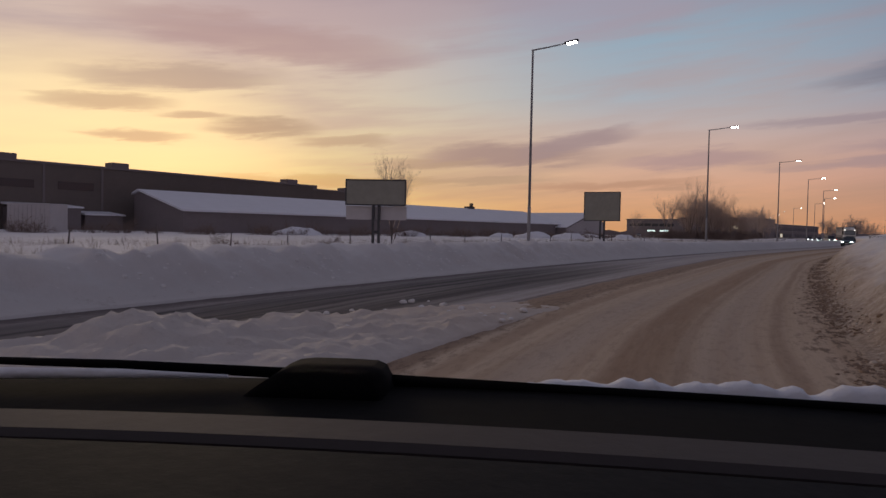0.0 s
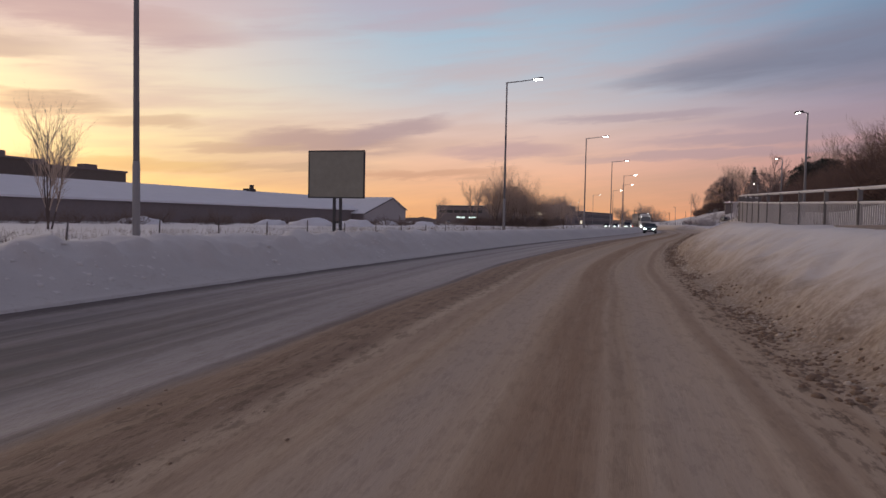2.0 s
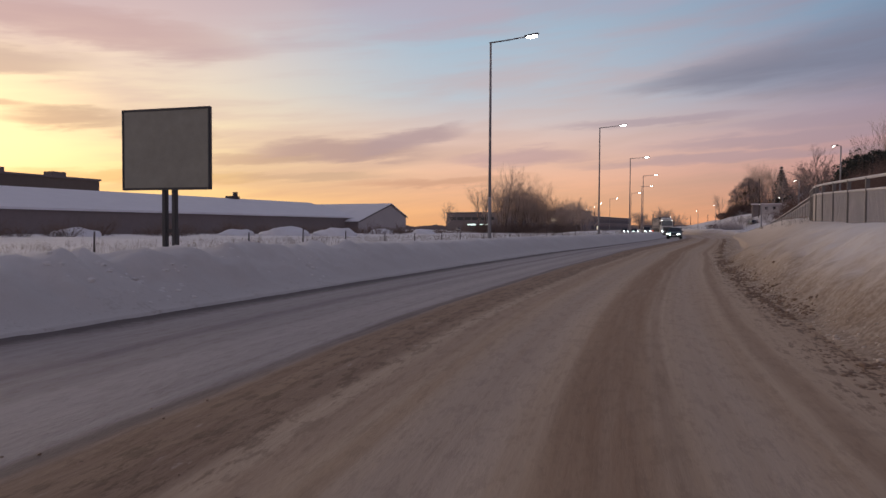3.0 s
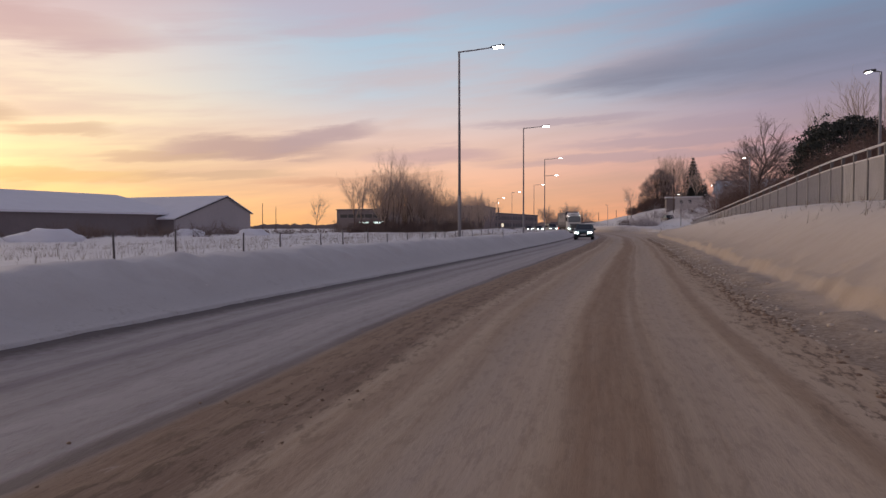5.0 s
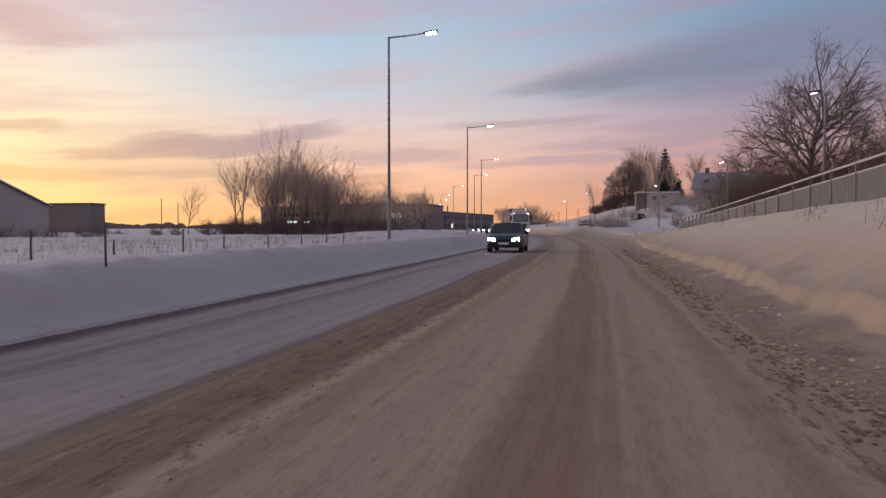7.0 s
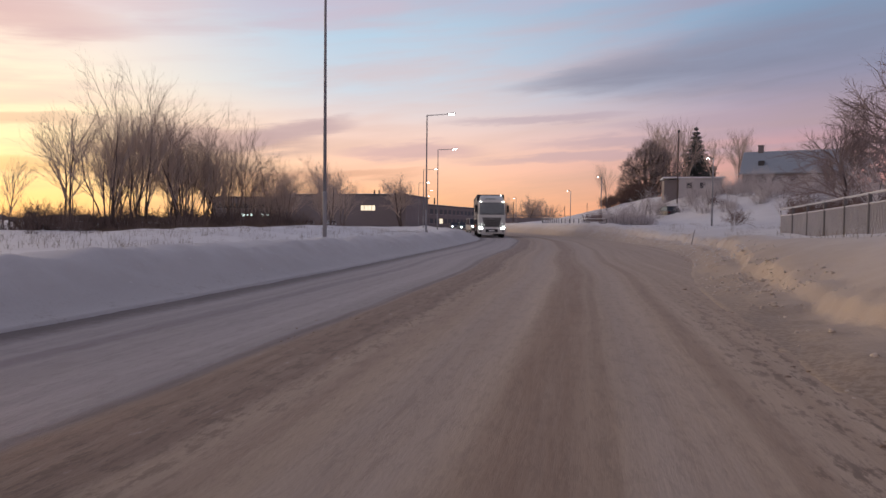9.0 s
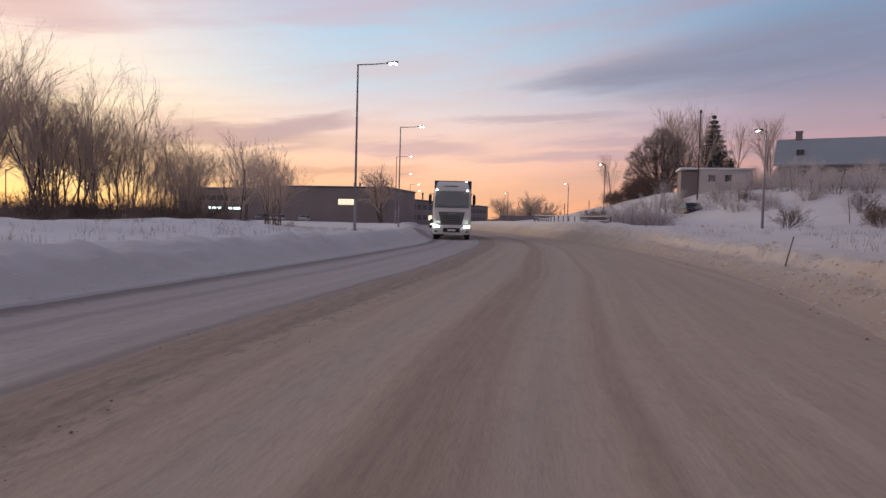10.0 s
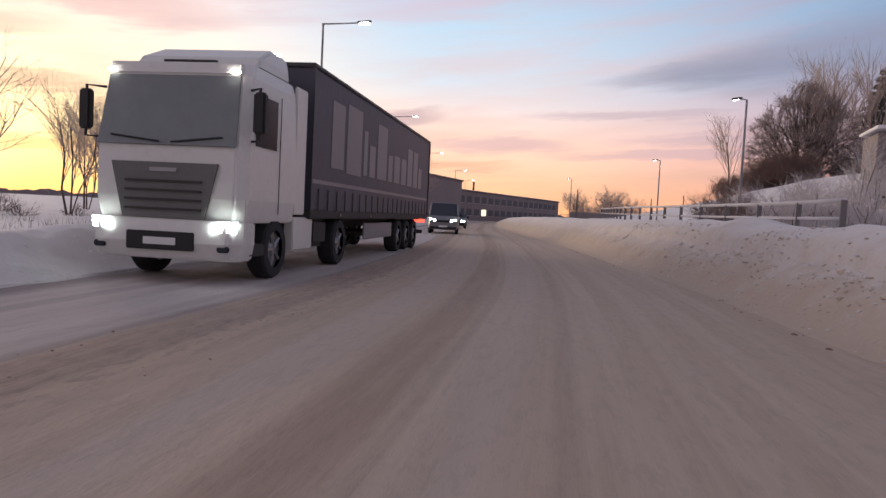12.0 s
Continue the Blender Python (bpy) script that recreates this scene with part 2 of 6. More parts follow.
def road_material():
    """Packed snow, sand and slush: streaks follow the lanes."""
    m, n, b = material("road_slush")
    dl = n.add("ShaderNodeAttribute", attribute_name="from_left").outputs["Fac"]
    dr = n.add("ShaderNodeAttribute", attribute_name="from_right").outputs["Fac"]
    along = n.add("ShaderNodeAttribute", attribute_name="along").outputs["Fac"]
    pos = place(n)
    wobble = n.math("MULTIPLY", n.math("SUBTRACT", n.noise(n.combine(0.0, n.math("MULTIPLY", along, 0.05)), 1.0, 2.0), 0.5), 0.9)
    drw = n.math("ADD", dr, wobble)
    streak = n.noise(n.combine(n.math("MULTIPLY", drw, 3.2), n.math("MULTIPLY", along, 0.045)), 1.0, 6.0, 0.65)
    long = n.noise(n.combine(n.math("MULTIPLY", drw, 0.9), n.math("MULTIPLY", along, 0.02), 4.0), 1.0, 3.0, 0.5)
    patch = n.noise(pos, 0.7, 4.0, 0.6)
    grit = n.noise(pos, 8.0, 6.0, 0.72)
    scrape = n.noise(n.combine(n.math("MULTIPLY", drw, 7.0), n.math("MULTIPLY", along, 0.35), 2.0), 1.0, 6.0, 0.7)
    # our lane brown with sand, the other greyer
    lane = n.step(n.math("ADD", drw, n.math("MULTIPLY", n.math("SUBTRACT", streak, 0.5), 0.5)), 4.75, 5.0)
    brown = n.mix(n.step(streak, 0.30, 0.72), (0.44, 0.315, 0.21), (0.57, 0.44, 0.32))
    brown = n.mix(n.math("MULTIPLY", n.step(scrape, 0.45, 0.75), 0.32), brown, (0.35, 0.24, 0.165))
    grey = n.mix(n.step(streak, 0.30, 0.72), (0.335, 0.295, 0.28), (0.47, 0.425, 0.405))
    grey = n.mix(n.math("MULTIPLY", n.step(scrape, 0.45, 0.75), 0.28), grey, (0.25, 0.215, 0.20))
    col = n.mix(lane, brown, grey)

    def track(col, at, half, colour, amount, soft=0.2):
        d = n.math("ABSOLUTE", n.math("SUBTRACT", drw, at))
        worn = n.math("ADD", amount * 0.55, n.math("MULTIPLY", n.step(n.math("ADD", n.math("MULTIPLY", streak, 0.4), n.math("MULTIPLY", scrape, 0.6)), 0.36, 0.6), amount * 0.45))
        return n.mix(n.math("MULTIPLY", n.step(d, half, half * soft), worn), col, colour)

    col = track(col, 1.25, 0.45, (0.50, 0.395, 0.31), 0.6)
    col = track(col, 2.95, 0.5, (0.48, 0.385, 0.31), 0.65)
    col = track(col, 2.12, 0.42, (0.31, 0.195, 0.12), 0.9, 0.4)
    col = track(col, 1.72, 0.1, (0.30, 0.2, 0.13), 0.55)
    col = track(col, 0.72, 0.16, (0.33, 0.225, 0.15), 0.7)
    col = track(col, 3.72, 0.2, (0.36, 0.25, 0.175), 0.6)
    col = track(col, 4.45, 0.5, (0.24, 0.155, 0.105), 0.9, 0.6)
    col = track(col, 4.95, 0.16, (0.15, 0.115, 0.105), 0.9)
    col = track(col, 5.7, 0.4, (0.50, 0.455, 0.435), 0.5)
    col = track(col, 6.75, 0.22, (0.25, 0.215, 0.215), 0.85)
    # bare wet asphalt in the other lane before the bend
    bare = n.math("MULTIPLY", n.math("MULTIPLY", lane, n.step(along, -32.0, -48.0)), n.step(n.math("ABSOLUTE", n.math("SUBTRACT", dl, n.math("ADD", 2.1, n.math("MULTIPLY", n.math("SUBTRACT", long, 0.5), 1.6)))), 2.1, 0.9))
    bare = n.math("MULTIPLY", bare, n.math("ADD", 0.62, n.math("MULTIPLY", n.step(streak, 0.65, 0.35), 0.36)))
    col = n.mix(bare, col, (0.055, 0.050, 0.053))
    gutter = n.step(n.math("ADD", dl, n.math("MULTIPLY", n.math("SUBTRACT", grit, 0.5), 0.5)), 0.75, 0.2)
    col = n.mix(n.math("MULTIPLY", gutter, 0.9), col, (0.078, 0.060, 0.060))
    # grit: thick along the middle and at the foot of the bank
    middle = n.step(n.math("ABSOLUTE", n.math("SUBTRACT", drw, 4.3)), 0.75, 0.2)
    foot = n.step(n.math("ADD", dr, n.math("MULTIPLY", n.math("SUBTRACT", patch, 0.5), 1.2)), 0.75, 0.22)
    foot = n.math("MULTIPLY", foot, n.step(along, 84.0, 60.0))
    thick = n.math("MAXIMUM", n.math("MULTIPLY", middle, 0.75), n.math("MAXIMUM", foot, 0.22))
    crumbs = n.noise(n.combine(n.math("MULTIPLY", drw, 9.0), n.math("MULTIPLY", along, 2.6)), 1.0, 6.0, 0.75)
    clods = n.math("MULTIPLY", n.step(crumbs, 0.49, 0.60), thick)
    col = n.mix(n.math("MULTIPLY", clods, 0.8), col, (0.13, 0.085, 0.055))
    pale = n.math("MULTIPLY", n.step(crumbs, 0.40, 0.32), n.math("MULTIPLY", middle, 0.5))
    col = n.mix(pale, col, (0.55, 0.45, 0.38))
    # colour turns paler further along
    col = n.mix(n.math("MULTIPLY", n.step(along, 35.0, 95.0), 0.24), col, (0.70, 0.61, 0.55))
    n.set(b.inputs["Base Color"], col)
    n.set(b.inputs["Roughness"], n.math("ADD", n.math("SUBTRACT", 0.85, n.math("MULTIPLY", lane, 0.12)), n.math("MULTIPLY", bare, 0.2)))
    b.inputs["Specular IOR Level"].default_value = 0.25
    bump(n, b, n.math("ADD", n.math("MULTIPLY", scrape, 0.45), n.math("MULTIPLY", crumbs, 0.55)), 0.4, 0.045)
    return m


SNOW, ROAD = snow_material(), road_material()
CLEAN_SNOW = plain("settled_snow", (0.80, 0.80, 0.83), 0.75, 0, 3.0, 0.10, 0.4, 0.04)
STEEL = plain("galvanised_steel", (0.26, 0.255, 0.27), 0.6, 0.2, 3, 0.15, 0.05)
FROSTED = plain("frosted_steel", (0.32, 0.31, 0.32), 0.7, 0.2, 8, 0.3)
BOARD = plain("bare_board", (0.27, 0.26, 0.215), 0.7, 0, 1.6, 0.5)
DARK_STEEL = plain("dark_steel", (0.07, 0.07, 0.075), 0.5, 0.5, 8, 0.3)
LAMP = glowing("lamp_lens", (1.0, 0.93, 0.85), 14.0)
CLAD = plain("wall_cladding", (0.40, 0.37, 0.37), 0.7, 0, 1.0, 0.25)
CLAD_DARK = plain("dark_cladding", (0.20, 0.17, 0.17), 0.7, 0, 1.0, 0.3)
RENDER = plain("pale_render", (0.50, 0.47, 0.47), 0.85, 0, 1.5, 0.25)
BARK = plain("bark", (0.12, 0.09, 0.08), 0.9, 0, 9, 0.4)
TWIG = plain("frosted_twigs", (0.50, 0.40, 0.33), 0.9, 0, 3, 0.5)
NEEDLE = plain("dark_needles", (0.055, 0.062, 0.056), 0.9, 0, 3, 0.5)
OLD_WOOD = plain("weathered_wood", (0.16, 0.135, 0.13), 0.85, 0, 5, 0.5, 0.4, 0.01, 0.8)
GLASS = plain("dark_glass", (0.03, 0.035, 0.045), 0.12, 0, 2, 0.1, 0)
DULL_GLASS = plain("frosted_panes", (0.05, 0.058, 0.07), 0.55, 0, 2, 0.25, 0)
ROOF_SHEET = plain("roof_sheet", (0.34, 0.38, 0.42), 0.6, 0.1, 1, 0.2)
LIT = glowing("lit_window", (1.0, 0.86, 0.62), 0.8)
SIGN_LIT = glowing("lit_sign", (0.80, 1.0, 0.92), 1.4)

# ---- mesh helpers ----


class Geo:
    """Gathers vertices and faces for one mesh."""

    def __init__(self):
        self.v, self.f = [], []

    def quad(self, a, b, c, d):
        i = len(self.v)
        self.v += [a, b, c, d]
        self.f.append((i, i + 1, i + 2, i + 3))

    def prism(self, poly, offset):
        """A polygon (points) pushed along offset into a solid."""
        i, k = len(self.v), len(poly)
        o = Vector(offset)
        self.v += [tuple(p) for p in poly] + [tuple(Vector(p) + o) for p in poly]
        self.f.append(tuple(range(i + k - 1, i - 1, -1)))
        self.f.append(tuple(range(i + k, i + 2 * k)))
        for j in range(k):
            a, b = i + j, i + (j + 1) % k
            self.f.append((a, b, b + k, a + k))

    def box(self, x0, x1, y0, y1, z0, z1):
        self.prism([(x0, y0, z0), (x1, y0, z0), (x1, y1, z0), (x0, y1, z0)], (0, 0, z1 - z0))

    def tube(self, points, radii, sides=8, cap=True):
        """A round bar along points."""
        i = len(self.v)
        pts = [Vector(p) for p in points]
        for j, p in enumerate(pts):
            d = (pts[min(j + 1, len(pts) - 1)] - pts[max(j - 1, 0)]).normalized()
            u = d.cross(Vector((0.13, 0.31, 1))).normalized() if abs(d.z) < 0.95 else d.cross(Vector((1, 0.2, 0))).normalized()
            w = d.cross(u)
            r = radii[j] if isinstance(radii, (list, tuple)) else radii
            self.v += [tuple(p + r * (math.cos(a) * u + math.sin(a) * w)) for a in (math.tau * k / sides for k in range(sides))]
        for j in range(len(pts) - 1):
            for k in range(sides):
                a, b = i + j * sides + k, i + j * sides + (k + 1) % sides
                self.f.append((a, b, b + sides, a + sides))
        if cap:
            self.f.append(tuple(range(i + sides - 1, i - 1, -1)))
            e = i + (len(pts) - 1) * sides
            self.f.append(tuple(range(e, e + sides)))

    def mesh(self, name, smooth=False):
        me = bpy.data.meshes.new(name)
        me.from_pydata(self.v, [], self.f)
        me.validate()
        if smooth:
            me.polygons.foreach_set("use_smooth", [True] * len(me.polygons))
        me.update()
        return me


def part(name, geo, material, parent=None, label="", smooth=False, bevel=0.0):
    me = geo.mesh(name, smooth)
    if bevel:
        bm = bmesh.new()
        bm.from_mesh(me)
        bmesh.ops.recalc_face_normals(bm, faces=bm.faces)
        bmesh.ops.bevel(bm, geom=[e for e in bm.edges if e.calc_face_angle(0) > 0.5], offset=bevel, segments=2, affect="EDGES", clamp_overlap=True)
        bm.to_mesh(me)
        bm.free()
    me.materials.append(material)
    ob = new(name, me)
    if parent:
        ob.parent = parent
    if label:
        tagged(ob, label)
    return ob


def thing(name, label, category, m=None, group="", kind=""):
    ob = new(name)
    ob.empty_display_size = 0.2
    if m is not None:
        ob.matrix_world = m
    return tagged(ob, label, category, group, kind)


# ---- the lie of the land ----


def smoothed(ys, xs):
    grid = np.arange(-140.0, 420.0, 1.0)
    v = np.interp(grid, ys, xs)
    k = np.hanning(15)
    v2 = np.convolve(np.pad(v, 7, mode="edge"), k / k.sum(), "valid")
    return lambda y: np.interp(y, grid, v2)


left_edge = smoothed([-140, -75, -62, -56, -50, -44, -35, -25, -12, 0, 20, 45, 65, 77, 97, 111, 117, 128, 142, 157, 173, 210, 247, 300, 420],
                     [6.0, -0.6, -2.2, -3.0, -3.6, -4.4, -5.05, -5.5, -6.0, -6.2, -5.7, -5.4, -5.5, -5.8, -6.9, -7.9, -8.9, -11.4, -15.2, -20, -25, -35.7, -44.5, -57, -86])
right_edge = smoothed([-140, -75, -65, -57.5, -52, -42, -31, -24, -16, -5, 15, 42, 65, 75, 81, 86, 95, 106, 112, 118, 124, 132, 142, 152, 180, 210, 247, 300, 420],
                      [24, 11.2, 9, 6.9, 5.9, 4.6, 3.3, 2.7, 2.25, 1.95, 2.1, 2.6, 2.6, 2.8, 3.6, 4.4, 4.5, 3.5, 2.4, 1.3, 0, -2.6, -5.6, -8.9, -19, -28, -37, -49.5, -78])
STATIONS = [-90, -40, -25, -10, 5, 26, 46, 70, 88, 105, 125, 145, 170, 230, 400]
CREST = smoothed(STATIONS, [1.15, 1.15, 1.33, 1.45, 1.7, 2.12, 1.98, 1.25, 0.6, 0.65, 1.2, 1.4, 1.4, 1.0, 0.6])
CREST_OUT = smoothed(STATIONS, [2.4, 2.4, 2.2, 3.0, 4.0, 5.0, 5.0, 4.5, 2.4, 2.4, 2.4, 2.4, 2.4, 2.5, 2.5])
SHELF = smoothed(STATIONS, [0.85, 0.78, 1.08, 1.68, 2.35, 2.45, 2.25, 1.65, 1.22, 1.1, 1.3, 1.1, 1.1, 1.0, 0.6])
HILL = smoothed(STATIONS, [2.5, 3.5, 3.8, 4.0, 4.0, 3.5, 3.0, 2.2, 1.5, 1.2, 1.8, 5.2, 6.5, 3.0, 1.0])


def ease(a, b, v):
    t = np.clip((v - a) / (b - a), 0, 1)
    return t * t * (3 - 2 * t)


def lane_side(y):
    """Where the near lane's own edge would run: the road's edge at first, later a set way from the far edge."""
    a = right_edge(y)
    return a + (left_edge(y) + 8.1 - a) * ease(48, 76, y)


def lump(x, y, s, seed=0.0):
    return noise.noise((x * s + seed, y * s - seed, seed * 0.7))


def height(x, y):
    """The snow's height; the road lies at nought."""
    lo, ro = left_edge(y) - x, x - right_edge(y)
    if lo > 0:
        near = 1 - ease(-30, -8, y)
        rough = (0.16 * lump(x, y, 1.3, 3.1) + 0.08 * lump(x, y, 2.6, 5.2)) * (0.5 + 0.6 * near + 0.45 * ease(66, 92, y))
        rough += (0.02 + 0.08 * near + 0.06 * ease(66, 92, y)) * lump(x, y, 2.9, 2.2) * (1 - ease(1.6, 2.6, lo))
        crest = (0.60 - 0.12 * ease(72, 90, y)) * ease(0.05, 1.6, lo) + (0.09 + 0.05 * near) * ease(0.8, 1.8, lo) * (1 - ease(2.1, 3.4, lo)) - 0.20 * ease(2.3, 4.6, lo)
        z = crest + rough * ease(0.1, 0.9, lo) * (1.15 - 0.75 * ease(2.5, 6, lo)) - 0.05 * ease(5, 14, lo) + 0.12 * lump(x, y, 0.21, 8.0) * ease(3, 9, lo)
        z += (0.62 + 0.15 * lump(x, y, 0.5, 4.0)) * ease(5.0, 13.0, lo) * (1 - ease(14, 22, lo)) * ease(78, 94, y) * (1 - ease(112, 130, y))
        return z
    if ro > 0:
        c, co, s, h = CREST(y), CREST_OUT(y), SHELF(y), HILL(y)
        low = ease(-12, 2, y) * (1 - ease(64, 90, y))
        cut = ease(-12, 2, y) * (1 - ease(128, 150, y))
        steep = 0.35 - 0.29 * low
        z = c * (steep * ease(0, 0.9, ro) + (1 - steep) * ease(0.2 + 0.8 * low, co, ro)) + (s - c) * ease(co, max(8.0, co + 1), ro) + (h - s) * ease(11, 30, ro)
        z += 1.1 * ease(5.5, 10.5, ro) * (1 - ease(-14, 0, y)) - (h - 1) * ease(60, 300, ro)
        rough = 0.15 * lump(x, y, 1.1, 2.3) + 0.09 * lump(x, y, 2.3, 6.4)
        rough *= 1.0 - 0.45 * ease(-16, 2, y)
        # apron of sand, then a small gouged scarp cut by the plough
        rim = 1.25 + 0.22 * lump(0, y, 0.35, 3.0) + 0.13 * lump(0, y, 1.3, 7.0) + 0.12 * abs(lump(x * 0.3, y, 3.1, 2.0))
        tall = 0.30 * (0.75 + 0.5 * lump(0, y, 0.6, 5.0)) + 0.05 * lump(x, y, 2.6, 8.0)
        z += tall * (ease(rim - 0.12, rim + 0.1, ro) - ease(rim + 0.4, max(co, rim + 2.4), ro)) * cut
        return z + rough * ease(0.05, 0.6, ro) * (1.2 - 0.95 * ease(0.9, 2.2, ro)) + 0.10 * lump(x, y, 0.3, 1.0) * ease(1, 4, ro)
    return -0.06


def along_stations():
    ys = list(np.arange(-100, -72, 2.0)) + list(np.arange(-72, -20, 0.12)) + list(np.arange(-20, -4, 0.2)) + list(np.arange(-4, 70, 0.1)) + list(np.arange(70, 100, 0.2)) + list(np.arange(100, 150, 0.3)) + list(np.arange(150, 260, 1.5)) + list(np.arange(260, 420, 8.0))
    return ys


YS = along_stations()


def ground_sheet():
    outs = [-0.15, 0.0, 0.12, 0.25, 0.4, 0.55, 0.7, 0.85, 0.95, 1.03, 1.1, 1.17, 1.24, 1.31, 1.38, 1.45, 1.53, 1.62, 1.75, 1.9, 2.1, 2.4, 2.8, 3.2, 3.7, 4.3, 5, 6, 7, 8, 9.5, 11, 13, 16, 20, 26, 34, 46, 64, 90, 130, 200, 400, 900, 2500]
    ys = [-2500, -600, -200] + YS + [440, 520, 700, 1000, 1600, 2600, 4000]
    cols = len(outs) * 2
    v, f, edge, side = [], [], [], []
    for y in ys:
        yc = min(max(y, -139), 419)
        a, b = left_edge(yc), right_edge(yc)
        for o in reversed(outs):
            x = a - o
            v.append((x, y, float(height(x - 1e-4, yc)) + 0.035 if o >= 0 else -0.25))
            edge.append(max(o, 0.0)), side.append(0.0)
        for o in outs:
            x = b + o
            v.append((x, y, float(height(x + 1e-4, yc)) if o >= 0 else -0.25))
            edge.append(max(o, 0.0)), side.append(1.0)
    for j in range(len(ys) - 1):
        for i in range(cols - 1):
            k = j * cols + i
            f.append((k, k + 1, k + cols + 1, k + cols))
    me = bpy.data.meshes.new("ground")
    me.from_pydata(v, [], f)
    me.polygons.foreach_set("use_smooth", [True] * len(f))
    for name, values in (("edge", edge), ("side", side)):
        me.attributes.new(name, "FLOAT", "POINT").data.foreach_set("value", values)
    me.materials.append(SNOW)
    return tagged(new("ground", me), "snow-covered verges, ploughed banks and open field beside the road", "ground", kind="structure")


def road_sheet():
    ys = YS
    cols = 64
    v, f, dl, dr, al = [], [], [], [], []
    for y in ys:
        a, b = left_edge(y) - 0.1, right_edge(y) + 0.12
        for i in range(cols):
            x = a + (b - a) * i / (cols - 1)
            r = lane_side(y) - x
            rut = -0.018 * math.exp(-((r - 1.25) / 0.3) ** 2) - 0.02 * math.exp(-((r - 2.95) / 0.3) ** 2) + (0.025 + 0.02 * lump(x, y, 3.5, 9.0)) * math.exp(-((r - 4.4) / 0.4) ** 2)
            v.append((x, y, rut + 0.012 * lump(x, y * 0.4, 2.1, 4.0) + 0.008 * lump(x, y, 5.0, 1.7)))
            dl.append(x - left_edge(y)), dr.append(float(r)), al.append(y)
    for j in range(len(ys) - 1):
        for i in range(cols - 1):
            k = j * cols + i
            f.append((k, k + 1, k + cols + 1, k + cols))
    me = bpy.data.meshes.new("road")
    me.from_pydata(v, [], f)
    me.polygons.foreach_set("use_smooth", [True] * len(f))
    for name, values in (("from_left", dl), ("from_right", dr), ("along", al)):
        me.attributes.new(name, "FLOAT", "POINT").data.foreach_set("value", values)
    me.materials.append(ROAD)
    return tagged(new("road", me), "two-lane road under packed brown sandy snow", "road", kind="structure")


ground_sheet()
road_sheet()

# ---- street lamps ----


def street_lamp(x, y, turn, group):
    """Tall post, a level arm over the road and a flat lit head."""
    z = float(height(x, y)) - 0.15
    top = 10.38
    root = thing("street_lamp", "tall grey street lamp with a lit head on an arm", "street lamp", pose(x, y, z, 0, 0, turn), group)
    h = top - z
    g = Geo()
    g.tube([(0, 0, 0), (0, 0, 2.2), (0, 0, 2.3)], [0.090, 0.086, 0.076], 12)
    part("base_section", g, FROSTED, root, "frosted lower part of the post", True)
    g = Geo()
    g.tube([(0, 0, 2.25), (0, 0, h - 0.1), (0, 0, h)], [0.073, 0.050, 0.050], 12)
    part("pole", g, STEEL, root, smooth=True)
    g = Geo()
    g.tube([(-0.06, 0, h - 0.03), (0.9, 0, h + 0.02), (1.75, 0, h + 0.09)], [0.04, 0.035, 0.03], 8)
    part("arm", g, STEEL, root, smooth=True)
    head = Geo()
    head.prism([(1.7, -0.10, h + 0.06), (2.35, -0.14, h + 0.12), (2.42, 0, h + 0.13), (2.35, 0.14, h + 0.12), (1.7, 0.10, h + 0.06)], (0, 0, 0.09))
    body = part("lamp_head", head, DARK_STEEL, root, bevel=0.02)
    lens = Geo()
    lens.prism([(1.82, -0.10, h + 0.02), (2.32, -0.12, h + 0.05), (2.32, 0.12, h + 0.05), (1.82, 0.10, h + 0.02)], (0, 0, 0.07))
    part("lens", lens, LAMP, body, "lit white lens")
    return root


LEFT_LAMPS = [(-9.33, -33.7), (-8.7, -2.9), (-8.2, 27.5), (-8.8, 55.9), (-10.1, 85.8), (-13.34, 115.8), (-18.55, 142.3), (-28.2, 172.9), (-38.7, 209.7), (-47.1, 247.5), (-57, 285)]
for i, (x, y) in enumerate(LEFT_LAMPS):
    slope = math.degrees(math.atan2(left_edge(y - 4) - left_edge(y + 4), 8))
    street_lamp(x, y, slope, "street lamps along the far lane")


def path_lamp(x, y, top, turn):
    """Shorter lamp over the footpath, its head tipped up on a bracket."""
    z = float(height(x, y)) - 0.15
    h = top - z
    root = thing("path_lamp", "slim grey footpath lamp with a lit tilted head", "street lamp", pose(x, y, z, 0, 0, turn), "lamps along the footpath")
    g = Geo()
    g.tube([(0, 0, 0), (0, 0, h)], [0.075, 0.045], 10)
    part("pole", g, STEEL, root, smooth=True)
    g = Geo()
    g.tube([(0, 0, h - 0.35), (0, 0, h - 0.03), (-0.12, 0, h + 0.02), (-0.25, 0, h + 0.02)], 0.03, 8)
    part("bracket", g, STEEL, root, smooth=True)
    head = Geo()
    head.prism([(-0.2, -0.1, h + 0.03), (-0.62, -0.14, h - 0.02), (-0.66, 0, h - 0.03), (-0.62, 0.14, h - 0.02), (-0.2, 0.1, h + 0.03)], (0, 0, 0.09))
    body = part("lamp_head", head, DARK_STEEL, root, bevel=0.02)
    lens = Geo()
    lens.prism([(-0.34, -0.07, h), (-0.56, -0.09, h - 0.05), (-0.56, 0.09, h - 0.05), (-0.34, 0.07, h)], (0, 0, 0.05))
    part("lens", lens, LAMP, body, "lit white lens")


for x, y, top in ((8.6, -5.3, 7.4), (10.5, 25.1, 7.7), (10.8, 57.1, 7.2), (10.6, 77, 6.0), (10.1, 119.5, 6.85), (1.3, 146.6, 7.2), (-3.5, 174.9, 6.85), (-16, 205, 6.8)):
    path_lamp(x, y, top, 0)

# ---- blank roadside boards ----


